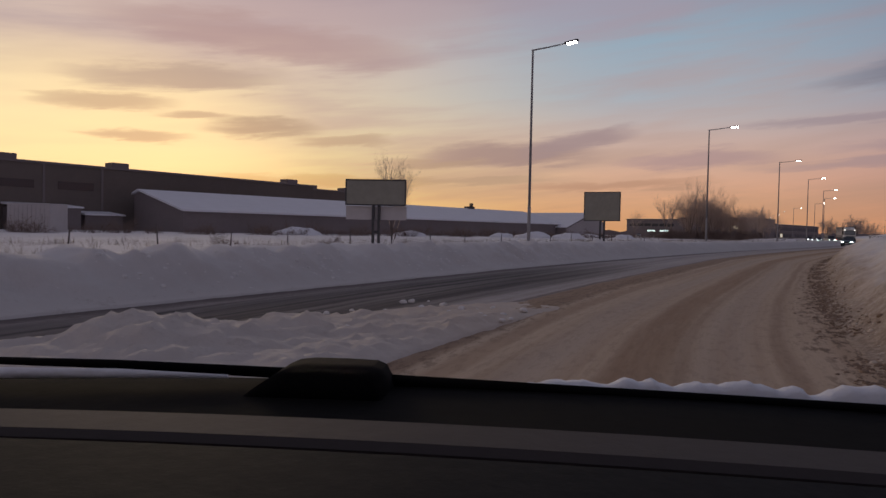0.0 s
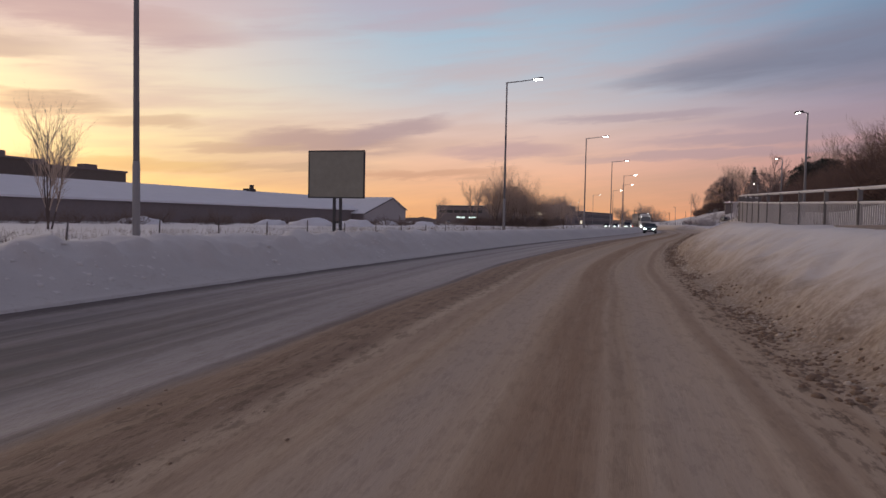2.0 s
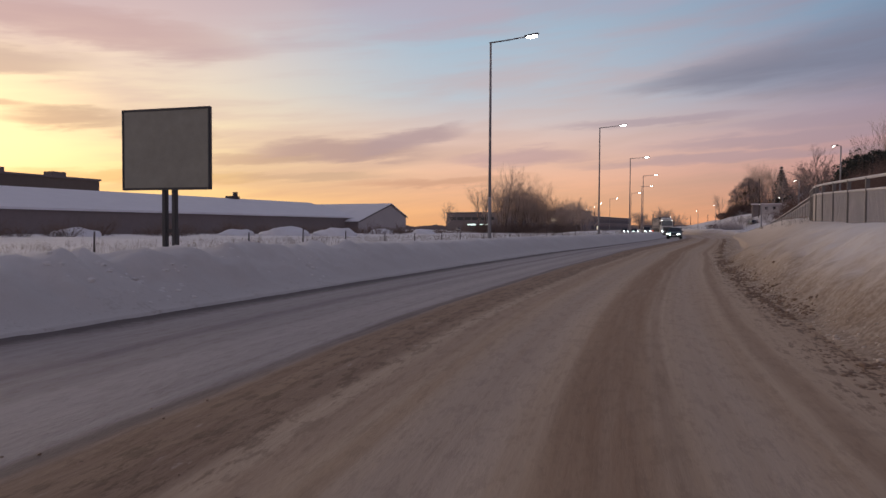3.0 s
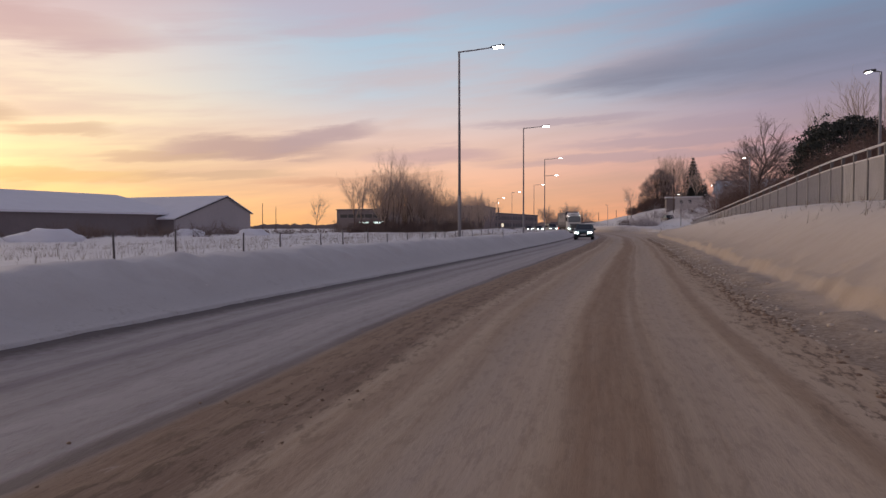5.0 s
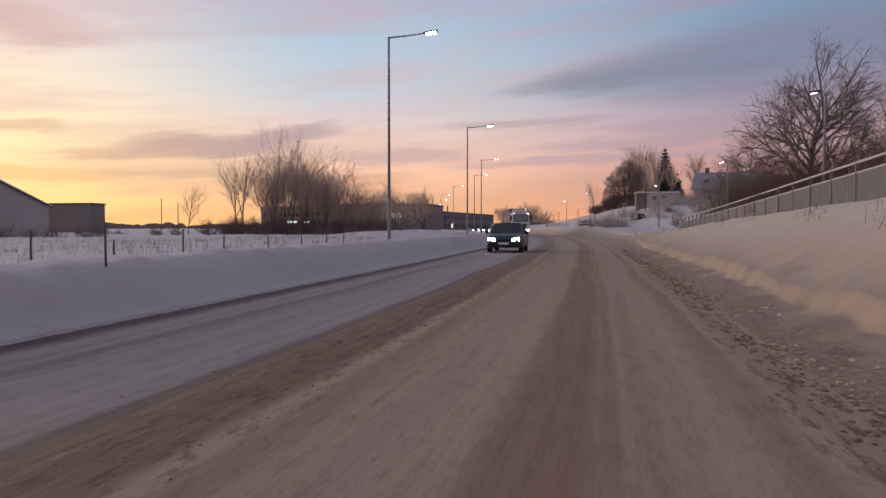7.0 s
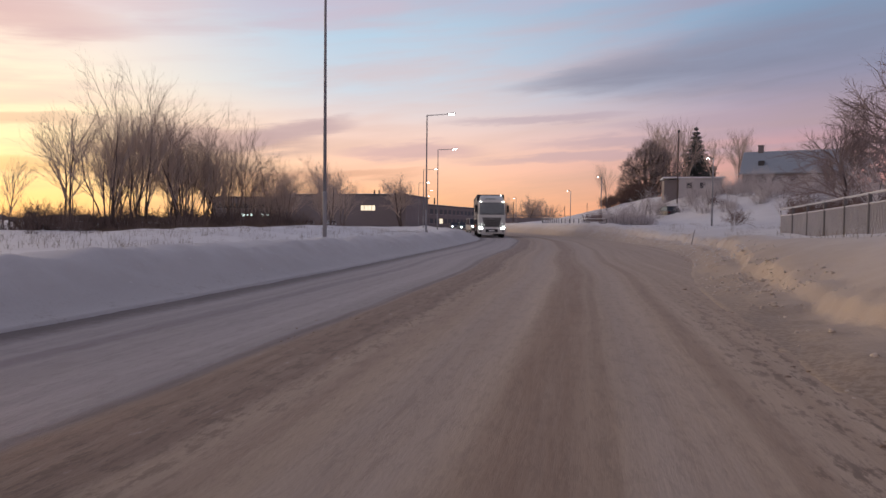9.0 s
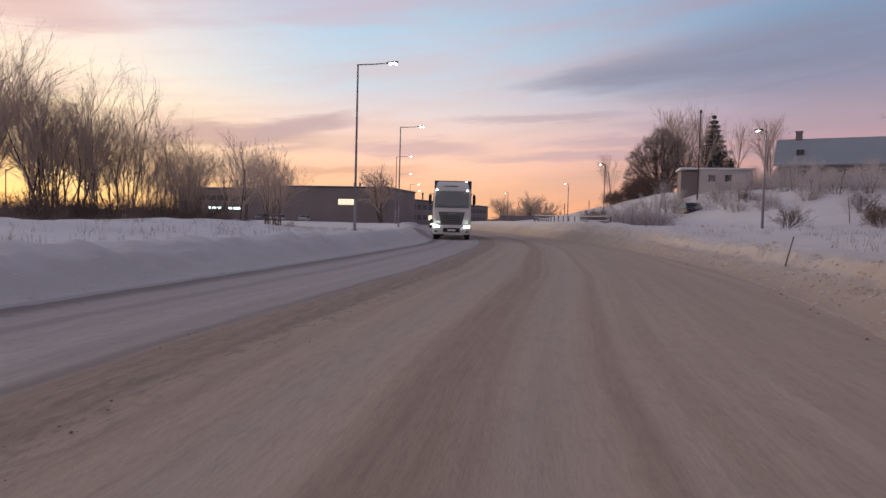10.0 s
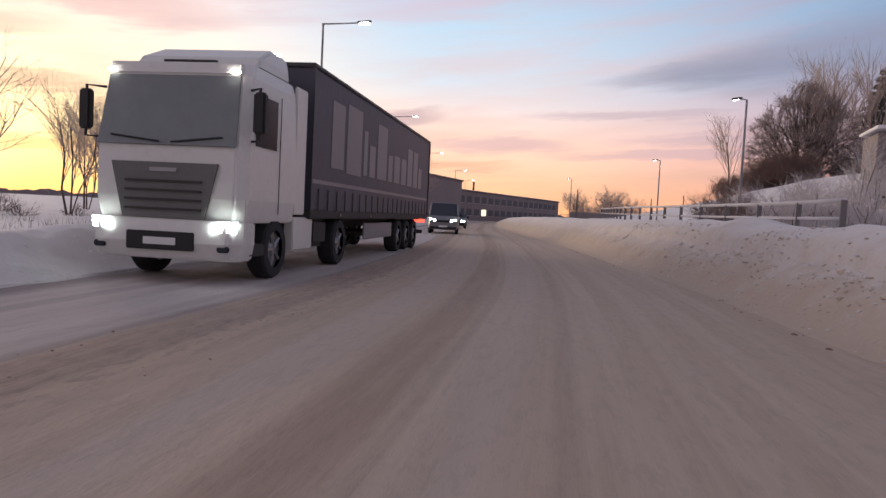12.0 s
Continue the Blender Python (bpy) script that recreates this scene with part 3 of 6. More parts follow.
def road_board(a, b, z0, z1, posts, legs):
    """Blank board between a and b (its ends in plan), on steel legs."""
    a, b = Vector((*a, 0)), Vector((*b, 0))
    mid = (a + b) / 2
    base = float(height(mid.x, mid.y)) - 0.2
    root = thing("billboard", legs, "billboard", pose(mid.x, mid.y, base))
    d = (b - a).normalized()
    n = Vector((-d.y, d.x, 0))
    w = (b - a).length / 2

    def slab(name, x0, x1, y0, y1, zz0, zz1, mat, label="", bev=0.01):
        g = Geo()
        pts = [d * x0 + n * y0, d * x1 + n * y0, d * x1 + n * y1, d * x0 + n * y1]
        g.prism([(p.x, p.y, zz0 - base) for p in pts], (0, 0, zz1 - zz0))
        part(name, g, mat, root, label, bevel=bev)

    slab("panel", -w + 0.03, w - 0.03, -0.03, 0.03, z0 + 0.03, z1 - 0.03, BOARD, "plain grey-beige blank panel")
    for x in (-w, w - 0.05):
        slab("frame_side", x, x + 0.05, -0.05, 0.05, z0, z1, DARK_STEEL)
    for z in (z0, z1 - 0.05):
        slab("frame_rail", -w + 0.05, w - 0.05, -0.05, 0.05, z, z + 0.05, DARK_STEEL)
    for x in posts:
        slab("post", x - 0.05, x + 0.05, 0.05, 0.17, base, z1 - 0.3, DARK_STEEL)
    slab("cross_brace", min(posts), max(posts), 0.09, 0.13, base + 0.9, base + 0.98, DARK_STEEL)
    return root


road_board((-11.05, -23.19), (-8.72, -22.94), 2.05, 3.9, (-0.12, 0.14), "blank grey board in a dark frame on twin posts")
ba = road_board((-11.1, -45.1), (-9.13, -43.85), 2.15, 3.15, (-0.1, 0.12), "blank dark board over a pale strip on twin posts")
g = Geo()
dd = Vector((1.97, 1.25, 0)).normalized()
low = 1.61 - ba.location.z
back = Vector((-0.11, 0.17, 0))
g.prism([tuple(back + way * dd + Vector((0, off, low))) for way, off in ((-1.16, -0.025), (1.16, -0.025), (1.16, 0.025), (-1.16, 0.025))], (0, 0, 0.52))
part("lower_strip", g, RENDER, ba, "pale lower strip of the board")

# ---- far buildings ----


def oriented(origin, along):
    """Pose with x along the given plan direction."""
    return pose(origin[0], origin[1], origin[2], 0, 0, math.degrees(math.atan2(along[1], along[0])))


def warehouse():
    """Long low hall with a snowy pitched roof, its front to the field."""
    root = thing("warehouse", "long low grey warehouse under a snowy pitched roof", "warehouse", oriented((-70.4, 76.0, 0.0), (-0.108, -1)))
    L, ridge, eave, front, rear = 89.5, 5.9, 3.15, 12.0, -1.6
    # local x runs along the hall, y points to the road
    g = Geo()
    g.box(0, L, front - 0.3, front, 0, eave)
    part("front_wall", g, CLAD_DARK, root)
    g = Geo()
    g.box(0, L, rear, rear + 0.3, 0, ridge - 0.5)
    part("rear_wall", g, CLAD_DARK, root)
    g = Geo()
    g.prism([(L, front - 0.3, 0), (L, front - 0.3, eave), (L, 0, ridge - 0.15), (L, rear + 0.3, ridge - 0.5), (L, rear + 0.3, 0)], (-0.3, 0, 0))
    part("gable_wall", g, CLAD_DARK, root)
    g = Geo()
    g.prism([(0, front + 0.45, eave - 0.16), (0, 0, ridge - 0.1), (0, 0, ridge + 0.14), (0, front + 0.45, eave + 0.08)], (L + 0.3, 0, 0))
    part("roof", g, CLEAN_SNOW, root, "smooth snow lying on the roof")
    g = Geo()
    g.prism([(0, rear - 0.2, ridge - 0.55), (0, rear - 0.2, ridge - 0.33), (0, -0.002, ridge + 0.14), (0, -0.002, ridge - 0.1)], (L + 0.3, 0, 0))
    part("roof", g, CLEAN_SNOW, root)
    g = Geo()
    g.box(18.6, 20.6, -0.6, 0.6, ridge - 0.2, ridge + 0.5)
    g.tube([(19.0, 0, ridge + 0.4), (19.0, 0, ridge + 1.2)], 0.4, 10)
    part("vent", g, DARK_STEEL, root)
    return root


def gabled_hall():
    """Cross hall at the end of the warehouse, its grey gable to the road."""
    root = thing("gabled_hall", "grey hall with a snowy roof joined to the warehouse", "warehouse", oriented((-55.2, 80.2, 0.0), (-0.996, 0.09)))
    # local x runs away from the road, y along the gable
    L, ridge, near, far, e0, e1 = 24.0, 5.8, 10.4, -5.7, 2.5, 3.5
    g = Geo()
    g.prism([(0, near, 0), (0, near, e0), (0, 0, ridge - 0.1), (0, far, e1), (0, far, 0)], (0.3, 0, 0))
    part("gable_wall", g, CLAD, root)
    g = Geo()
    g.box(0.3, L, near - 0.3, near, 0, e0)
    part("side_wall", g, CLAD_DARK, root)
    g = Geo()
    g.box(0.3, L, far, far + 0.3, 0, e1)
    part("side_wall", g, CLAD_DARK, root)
    for y1, e in ((near + 0.35, e0 - 0.1), (far - 0.3, e1 - 0.12)):
        g = Geo()
        s = 0.002 if y1 > 0 else -0.002
        g.prism([(-0.2, y1, e - 0.05), (-0.2, s, ridge - 0.09), (-0.2, s, ridge + 0.12), (-0.2, y1, e + 0.15)], (L, 0, 0))
        part("roof", g, CLEAN_SNOW, root, "smooth snow lying on the roof")
        # dark edge board under the snow
        g = Geo()
        g.prism([(-0.24, y1, e - 0.14), (-0.24, s, ridge - 0.2), (-0.24, s, ridge - 0.02), (-0.24, y1, e + 0.04)], (0.035, 0, 0))
        part("verge_board", g, DARK_STEEL, root)
    return root


warehouse()
gabled_hall()


def works_hall():
    root = thing("works_hall", "tall dark flat-roofed works hall behind the warehouse", "factory", pose(-84.5, 0, 0))
    for name, x1, y0, y1, h in (("wall", 0.0, -110.0, 23.0, 8.7), ("wall", -8.2, 23.0, 48.2, 8.75)):
        g = Geo()
        g.box(-40, x1, y0, y1, 0, h)
        part(name, g, HALL_WALL, root)
        g = Geo()
        g.box(-40.2, x1 + 0.2, y0 + 0.003, y1 + 0.2, h, h + 0.3)
        part("roof_edge", g, CLAD_DARK, root)
    for x, y in ((-1.6, -28.5), (-1.6, -14.0), (-1.6, 17.5), (-9.6, 30.0), (-1.6, -45), (-9.6, 40)):
        g = Geo()
        g.box(x - 1, x + 1, y, y + 2.4, 9.0, 9.75)
        part("roof_vent", g, CLAD_DARK, root, bevel=0.05)
    for y in np.arange(-104, -14, 7.5):
        g = Geo()
        g.box(0, 0.06, y, y + 4.6, 5.6, 6.6)
        part("window_band", g, GLASS, root)
        g = Geo()
        g.box(0, 0.08, y + 5.6, y + 5.9, 0, 8.7)
        part("rain_pipe", g, CLAD_DARK, root)
    # low sheds along its foot
    for y, w, d, h in ((-40, 9, 6, 2.6), (-28, 7, 5, 3.1), (-20, 5, 4, 2.3)):
        g = Geo()
        g.box(0.1, d, y, y + w, 0, h)
        part("lean_to", g, CLAD_DARK, root, bevel=0.05)
        g = Geo()
        g.prism([(0.1, y - 0.2, h + 0.35), (d + 0.3, y - 0.2, h), (d + 0.3, y - 0.2, h + 0.2), (0.1, y - 0.2, h + 0.6)], (0, w + 0.4, 0))
        part("lean_to_roof", g, CLEAN_SNOW, root, "snow on the lean-to roof")
    return root


HALL_WALL = plain("hall_wall", (0.15, 0.125, 0.11), 0.8, 0, 0.6, 0.35)
works_hall()
box = thing("site_container", "pale grey steel site container by the works hall", "container", pose(-57, -36, 0.3, 0, 0, 30))
g = Geo()
g.box(-2.0, 2.0, -1.2, 1.2, 0, 2.6)
part("shell", g, RENDER, box, bevel=0.04)
for x in np.arange(-1.8, 1.9, 0.4):
    g = Geo()
    g.box(x, x + 0.12, -1.24, -1.2, 0.15, 2.45)
    part("rib", g, RENDER, box)


def long_block(name, label, cat, a, b, deep, h, wall, rows, step, sill, pane, lit, span, glass=GLASS):
    """Flat-roofed block with its front from a to b; rows of windows along a stretch of the front."""
    a, b = Vector((*a, 0)), Vector((*b, 0))
    L = (b - a).length
    root = thing(name, label, cat, oriented((a.x, a.y, 0), (b - a)))
    g = Geo()
    g.box(0, L, 0, deep, 0, h)
    part("wall", g, wall, root)
    g = Geo()
    g.box(-0.25, L + 0.25, -0.25, deep + 0.25, h, h + 0.35)
    part("parapet", g, DARK_STEEL, root)
    g = Geo()
    g.box(0.2, L - 0.2, 0.2, deep - 0.2, h + 0.35, h + 0.47)
    part("roof_snow", g, CLEAN_SNOW, root)
    k = 0
    for z in rows:
        for x in np.arange(span[0] + 1.0, min(span[1], L) - pane - 0.5, step):
            w = Geo()
            w.box(x, x + pane, -0.06, 0.1, z, z + sill)
            glow = k in lit
            win = part("window", w, LIT if glow else glass, root, "lit window" if glow else "")
            f = Geo()
            f.box(x - 0.08, x + pane + 0.08, -0.10, -0.02, z - 0.12, z - 0.02)
            part("sill", f, CLAD, win)
            k += 1
    return root


long_block("factory", "brown two-storey flat-roofed factory with dark window bands", "factory", (-80, 228), (-47, 228), 24, 8.3, CLAD_DARK, (4.4,), 1.0, 1.3, 0.85, (0, 1, 2, 3), (20.0, 26.3))
long_block("factory_wing", "lower dark flat-roofed factory wing with snow against it", "factory", (-104, 232), (-80.3, 230), 20, 7.7, CLAD_DARK, (4.8,), 3.4, 1.3, 2.9, (), (0.5, 23.0))
long_block("office_block", "grey two-storey office block with a flat dark roof edge", "office building", (-49.5, 256), (-40, 330), 18, 6.6, CLAD_DARK, (1.2, 4.1), 4.2, 1.5, 2.7, (3,), (0.5, 74.0), DULL_GLASS)
for x, z in ((-92, 2.6), (-86.5, 2.6)):
    sign = thing("lit_sign", "small bright illuminated sign box on the factory wall", "sign", pose(x, 229.6, z), "lit signs on the factory")
    g = Geo()
    g.box(-1.9, 1.9, -0.12, 0.3, 0, 0.75)
    part("sign_case", g, DARK_STEEL, sign, bevel=0.02)
    g = Geo()
    g.box(-1.8, 1.8, -0.17, -0.121, 0.08, 0.67)
    part("sign_face", g, SIGN_LIT, sign, "glowing white face")
for x, y, z in ((-58, 236, 8.1), (-56.8, 236.5, 8.1), (-47.5, 262, 7.0)):
    flue = thing("roof_flue", "short dark metal flue on the factory roof", "flue", pose(x, y, z))
    g = Geo()
    g.tube([(0, 0, 0), (0, 0, 1.7)], 0.22, 10)
    part("pipe", g, DARK_STEEL, flue, smooth=True)
    g = Geo()
    g.tube([(0, 0, 1.7), (0, 0, 1.95)], [0.34, 0.1], 10)
    part("cowl", g, DARK_STEEL, flue, smooth=True)

# low annex beyond the warehouse
annex = thing("annex", "plain dark flat-roofed annex behind the warehouse", "warehouse", pose(-108, 140, 0))
g = Geo()
g.box(0, 14.5, 0, 4.0, 0, 5.75)
part("wall", g, CLAD_DARK, annex)
g = Geo()
g.box(-0.2, 14.7, -0.2, 4.2, 5.75, 6.0)
part("roof_edge", g, DARK_STEEL, annex)

# ---- overpass far ahead ----
bridge = thing("overpass", "low dark road overpass crossing the valley far ahead", "bridge", pose(-30, 292, 0))
g = Geo()
g.box(0, 110, 0, 9, 1.9, 3.4)
part("deck", g, CLAD_DARK, bridge)
for x in np.arange(4, 110, 14.0):
    g = Geo()
    g.box(x, x + 1.0, 1, 8, -0.3, 1.9)
    part("pier", g, CLAD_DARK, bridge)
g = Geo()
g.tube([(0, 0.2, 4.2), (110, 0.2, 4.2)], 0.05, 6)
part("handrail", g, STEEL, bridge)
for x in np.arange(0.5, 110, 4.0):
    g = Geo()
    g.box(x, x + 0.1, 0.15, 0.25, 3.4, 4.2)
    part("post", g, STEEL, bridge)

# ---- railings beside the footpath ----


def unit_picket():
    g = Geo()
    g.box(-0.022, 0.022, -0.012, 0.012, 0, 1)
    me = g.mesh("picket")
    me.materials.append(OLD_STEEL)
    return me


OLD_STEEL = plain("grey_painted_rail", (0.43, 0.41, 0.41), 0.6, 0.2, 6, 0.3)
POST_STEEL = plain("grey_post", (0.17, 0.16, 0.16), 0.6, 0.2, 6, 0.3)
FROST = plain("snow_topped_rail", (0.62, 0.60, 0.62), 0.75, 0, 6, 0.2)
PICKET = unit_picket()


def railing(points, gap, label, picket_step, single, joined=True):
    """Two rails on posts with pickets below. points: x, y, top."""
    ys = [p[1] for p in points]
    xs, zs = smoothed(ys, [p[0] for p in points]), smoothed(ys, [p[2] for p in points])
    y0, y1 = ys[0], ys[-1]
    root = thing("railing", label, "railing", pose(float(xs(y0)), y0, 0))
    ox, oy = float(xs(y0)), y0
    line = np.linspace(y0, y1, int((y1 - y0) / 1.2) + 2)
    for name, drop, r in (("top_rail", 0.0, 0.042), ("middle_rail", 0.33, 0.034)):
        g = Geo()
        g.tube([(float(xs(y)) - ox, y - oy, float(zs(y)) - drop) for y in line], r, 8)
        part(name, g, FROST, root, "rail with a crust of snow", True)
    for y in np.arange(y0, y1 + 0.01, gap):
        x, z = float(xs(y)), float(zs(y))
        zb = float(height(x, y)) - 0.15
        g = Geo()
        g.box(x - ox - 0.05, x - ox + 0.05, y - oy - 0.04, y - oy + 0.04, zb, z)
        part("post", g, POST_STEEL, root)
    rest = Geo()
    for y in np.arange(y0 + 0.06, y1, picket_step):
        x, z = float(xs(y)), float(zs(y)) - 0.36
        zb = float(height(x, y)) - 0.08
        if single[0] <= y <= single[1]:
            p = new("picket", PICKET)
            p.parent = root
            p.matrix_local = Matrix.Translation((x - ox, y - oy, zb)) @ Matrix.Diagonal((1, 1, max(z - zb, 0.05), 1))
        elif joined:
            rest.box(x - ox - 0.012, x - ox + 0.012, y - oy - 0.022, y - oy + 0.022, zb, max(z, zb + 0.05))
    if rest.v:
        tagged(part("picket_infill", rest, OLD_STEEL, root), kind="stuff")
    return root


railing([(7.5, -33, 2.05), (5.7, -20, 2.42), (5.3, -5, 2.95), (6.8, 10, 3.45), (8.8, 26, 4.05), (9.1, 46, 3.45), (9.4, 70, 2.75), (9.8, 96.5, 2.1)],
        2.4, "grey steel footpath railing with snow on its rails", 0.13, (22, 58))
railing([(2.0, 126, 1.85), (-0.6, 135, 1.9), (-3.6, 146, 2.0), (-7.9, 170, 2.3)], 2.2, "grey pedestrian railing on the snowy bank", 0.18, (126, 128.3), False)
# end frame of the first railing
end = thing("railing_end", "slanting end stay of the footpath railing", "railing", pose(7.5, -33, 0))
g = Geo()
zb = float(height(7.75, -33.5)) - 0.1
g.tube([(0, 0, 2.05), (0.06, -0.12, 2.0), (0.25, -0.5, zb)], 0.035, 8)
part("stay", g, OLD_STEEL, end, smooth=True)
kerb = thing("stone_edge", "dark stone footpath edge showing through snow", "kerb", pose(6.4, -33.5, float(height(6.4, -33)) - 0.05))
g = Geo()
g.box(-0.1, 0.12, -1.5, 7.5, -0.1, 0.13)
part("stone", g, CLAD_DARK, kerb, bevel=0.03)

# ---- wire fence in the field ----
FIELD_POST = plain("field_post", (0.12, 0.10, 0.095), 0.9, 0, 9, 0.4)


def field_post(x, y, tall, lean):
    z = float(height(x, y))
    g = Geo()
    g.tube([(0, 0, -0.2), (0, 0, tall * 0.6), (0.01, 0, tall)], [0.03, 0.027, 0.024], 7)
    ob = part("fence_post", g, FIELD_POST, None, smooth=True)
    ob.matrix_world = pose(x, y, z, lean, lean * 0.6, 0)
    tagged(ob, "thin dark wooden fence post in the snowy field", "fence post", "fence posts in the field")


rng = random.Random(4)
for k, y in enumerate(np.arange(-52, 62, 3.1)):
    x = -12.4 - 0.02 * max(0, 10 - y) ** 1.35
    field_post(x + rng.uniform(-0.15, 0.15), y + rng.uniform(-0.3, 0.3), rng.uniform(0.5, 0.85), rng.uniform(-12, 12))

# ---- wooden hoarding and house above the footpath ----


def hoarding():
    a, b = Vector((11.9, -16.7, 0)), Vector((17.5, -33.0, 0))
    root = thing("board_fence", "tall weathered board fence with snow on top", "fence", oriented((a.x, a.y, 0), b - a))
    L = (b - a).length
    d = (b - a).normalized()
    r = random.Random(8)
    x = 0.0
    while x < L:
        w = r.uniform(0.14, 0.2)
        wx, wy = a.x + d.x * x, a.y + d.y * x
        zb = float(height(wx, wy)) - 0.2
        top = 4.95 - 0.03 * x + r.uniform(-0.05, 0.05)
        g = Geo()
        g.box(x, x + w - 0.012, -0.015, 0.015 + r.uniform(0, 0.01), zb, top)
        part("board", g, OLD_WOOD, root)
        x += w
    for k in np.arange(0, L, 2.5):
        g = Geo()
        g.box(k, k + 0.14, -0.16, -0.02, 1.2, 5.0)
        part("post", g, BARK, root)
    g = Geo()
    pts = [(k, 0.1 + 0.06 * math.sin(k * 2.1), 5.02 - 0.03 * k + 0.05 * math.sin(k * 3.3)) for k in np.arange(0, L, 0.35)]
    g.tube(pts, 0.14, 8)
    part("snow_cap", g, CLEAN_SNOW, root, "rounded snow lying on the fence", True)
    return root


hoarding()


def gabled_house(name, label, origin, along, L, depth, eave, ridge, wall, roof, windows, chimney, base=0.0):
    """House with its ridge along local x."""
    root = thing(name, label, "house", oriented(origin, along))
    g = Geo()
    g.prism([(0, 0, base), (0, depth, base), (0, depth, eave), (0, depth / 2, ridge - 0.12), (0, 0, eave)], (L, 0, 0))
    part("wall", g, wall, root)
    k = 0.45
    slope = (ridge - eave) / (depth / 2)
    for s in (0, 1):
        way = math.copysign(1, depth)
        y0, y1 = (-k * way, depth / 2 - 0.002 * way) if s == 0 else (depth + k * way, depth / 2 + 0.002 * way)
        e = eave - k * abs(slope)
        g = Geo()
        g.prism([(-k, y0, e), (-k, y1, ridge), (-k, y1, ridge + 0.16), (-k, y0, e + 0.16)], (L + 2 * k, 0, 0))
        part("roof", g, roof, root)
    for x, z, w, h, face in windows:
        g = Geo()
        if face == "front":
            g.box(x, x + w, -0.05, 0.05, z, z + h)
        else:
            g.box(-0.05, 0.05, x, x + w, z, z + h)
        pane = part("window", g, GLASS, root)
        f = Geo()
        if face == "front":
            f.box(x - 0.08, x + w + 0.08, -0.09, -0.03, z - 0.1, z)
            f.box(x - 0.08, x, -0.08, -0.03, z, z + h)
            f.box(x + w, x + w + 0.08, -0.08, -0.03, z, z + h)
        else:
            f.box(-0.09, -0.03, x - 0.08, x + w + 0.08, z - 0.1, z)
            f.box(-0.08, -0.03, x - 0.08, x, z, z + h)
            f.box(-0.08, -0.03, x + w, x + w + 0.08, z, z + h)
        part("window_frame", f, RENDER, pane)
    for x, y in chimney:
        g = Geo()
        g.box(x - 0.35, x + 0.35, y - 0.3, y + 0.3, eave, ridge + 0.95)
        g.box(x - 0.42, x + 0.42, y - 0.37, y + 0.37, ridge + 0.95, ridge + 1.08)
        part("chimney", g, CLAD_DARK, root)
    return root


# wall faces the road at its gable; eave corner close to the board fence
gabled_house("villa", "pale two-storey house with a snowy gabled roof", (16.9, -5.0, 0), (0.25, 1.0), 9.5, -9.0, 8.7, 13.9, RENDER, ROOF_SHEET,
             [(-3.2, 8.0, 1.0, 1.3, "end"), (-6.4, 8.0, 1.0, 1.3, "end"), (2.0, 5.0, 1.2, 1.4, "front"), (5.6, 5.0, 1.2, 1.4, "front")], [], 2.0)
shed = thing("garden_shed", "low flat-roofed outhouse with rail beside the house", "shed", pose(14.2, -9.5, 0))
g = Geo()
g.box(0, 3.4, 0, 4.0, 2.5, 5.9)
part("wall", g, OLD_WOOD, shed)
g = Geo()
g.box(-0.2, 3.6, -0.2, 4.2, 5.9, 6.12)
part("roof_snow", g, CLEAN_SNOW, shed, bevel=0.05)
g = Geo()
g.tube([(-0.1, -0.1, 6.7), (3.4, -0.1, 6.7)], 0.03, 6)
for x in (0, 1.1, 2.2, 3.3):
    g.tube([(x, -0.1, 6.1), (x, -0.1, 6.7)], 0.025, 6)
part("roof_rail", g, DARK_STEEL, shed)

balcony = thing("balcony", "dark boarded balcony in front of the pale house", "balcony", pose(16.7, -6.4, 0))
for k in range(28):
    g = Geo()
    g.box(k * 0.2, k * 0.2 + 0.185, 0, 0.03, 6.25, 7.4)
    part("board", g, OLD_WOOD, balcony)
g = Geo()
g.box(-0.05, 5.65, -0.05, 0.09, 7.4, 7.47)
part("handrail", g, OLD_WOOD, balcony, bevel=0.01)
g = Geo()
g.box(0, 5.6, 0.04, 1.3, 6.1, 6.24)
part("deck", g, OLD_WOOD, balcony)
for x in (0.1, 2.7, 5.3):
    g = Geo()
    g.box(x, x + 0.14, 0.06, 0.2, 3.2, 6.1)
    part("post", g, OLD_WOOD, balcony)

# ---- the hill with the outbuilding and the house with the pale roof ----
gabled_house("hill_house", "house with a pale snow-dusted sheet roof on the hill", (21.0, 164.0, 0), (0.95, -0.3), 13.0, 8.0, 8.95, 12.0, CLAD_DARK, ROOF_SHEET,
             [(2.0, 7.0, 1.1, 1.1, "front"), (6.0, 7.0, 1.1, 1.1, "front"), (9.6, 7.0, 1.1, 1.1, "front")], [(1.9, 4.0)], 3.5)
dormer = thing("roof_hatch", "small dark hatch on the pale house roof", "roof hatch", pose(23.6, 164.8, 10.15, 0, 0, -17.5))
g = Geo()
g.box(-0.4, 0.4, -0.5, 0.4, -0.4, 0.45)
part("case", g, DARK_STEEL, dormer, bevel=0.03)
out = thing("outbuilding", "small pale rendered outbuilding with two dark windows", "outbuilding", pose(10.2, 162.2, 0.4))
g = Geo()
g.box(2.0, 7.8, 0, 4.5, 3.0, 7.6)
part("wall", g, RENDER, out)
g = Geo()
g.box(0, 1.98, 0.6, 4.5, 3.4, 7.4)
part("lean_to", g, CLAD_DARK, out)
g = Geo()
g.box(-0.25, 8.05, -0.25, 4.75, 7.62, 7.82)
part("roof_snow", g, CLEAN_SNOW, out, bevel=0.04)
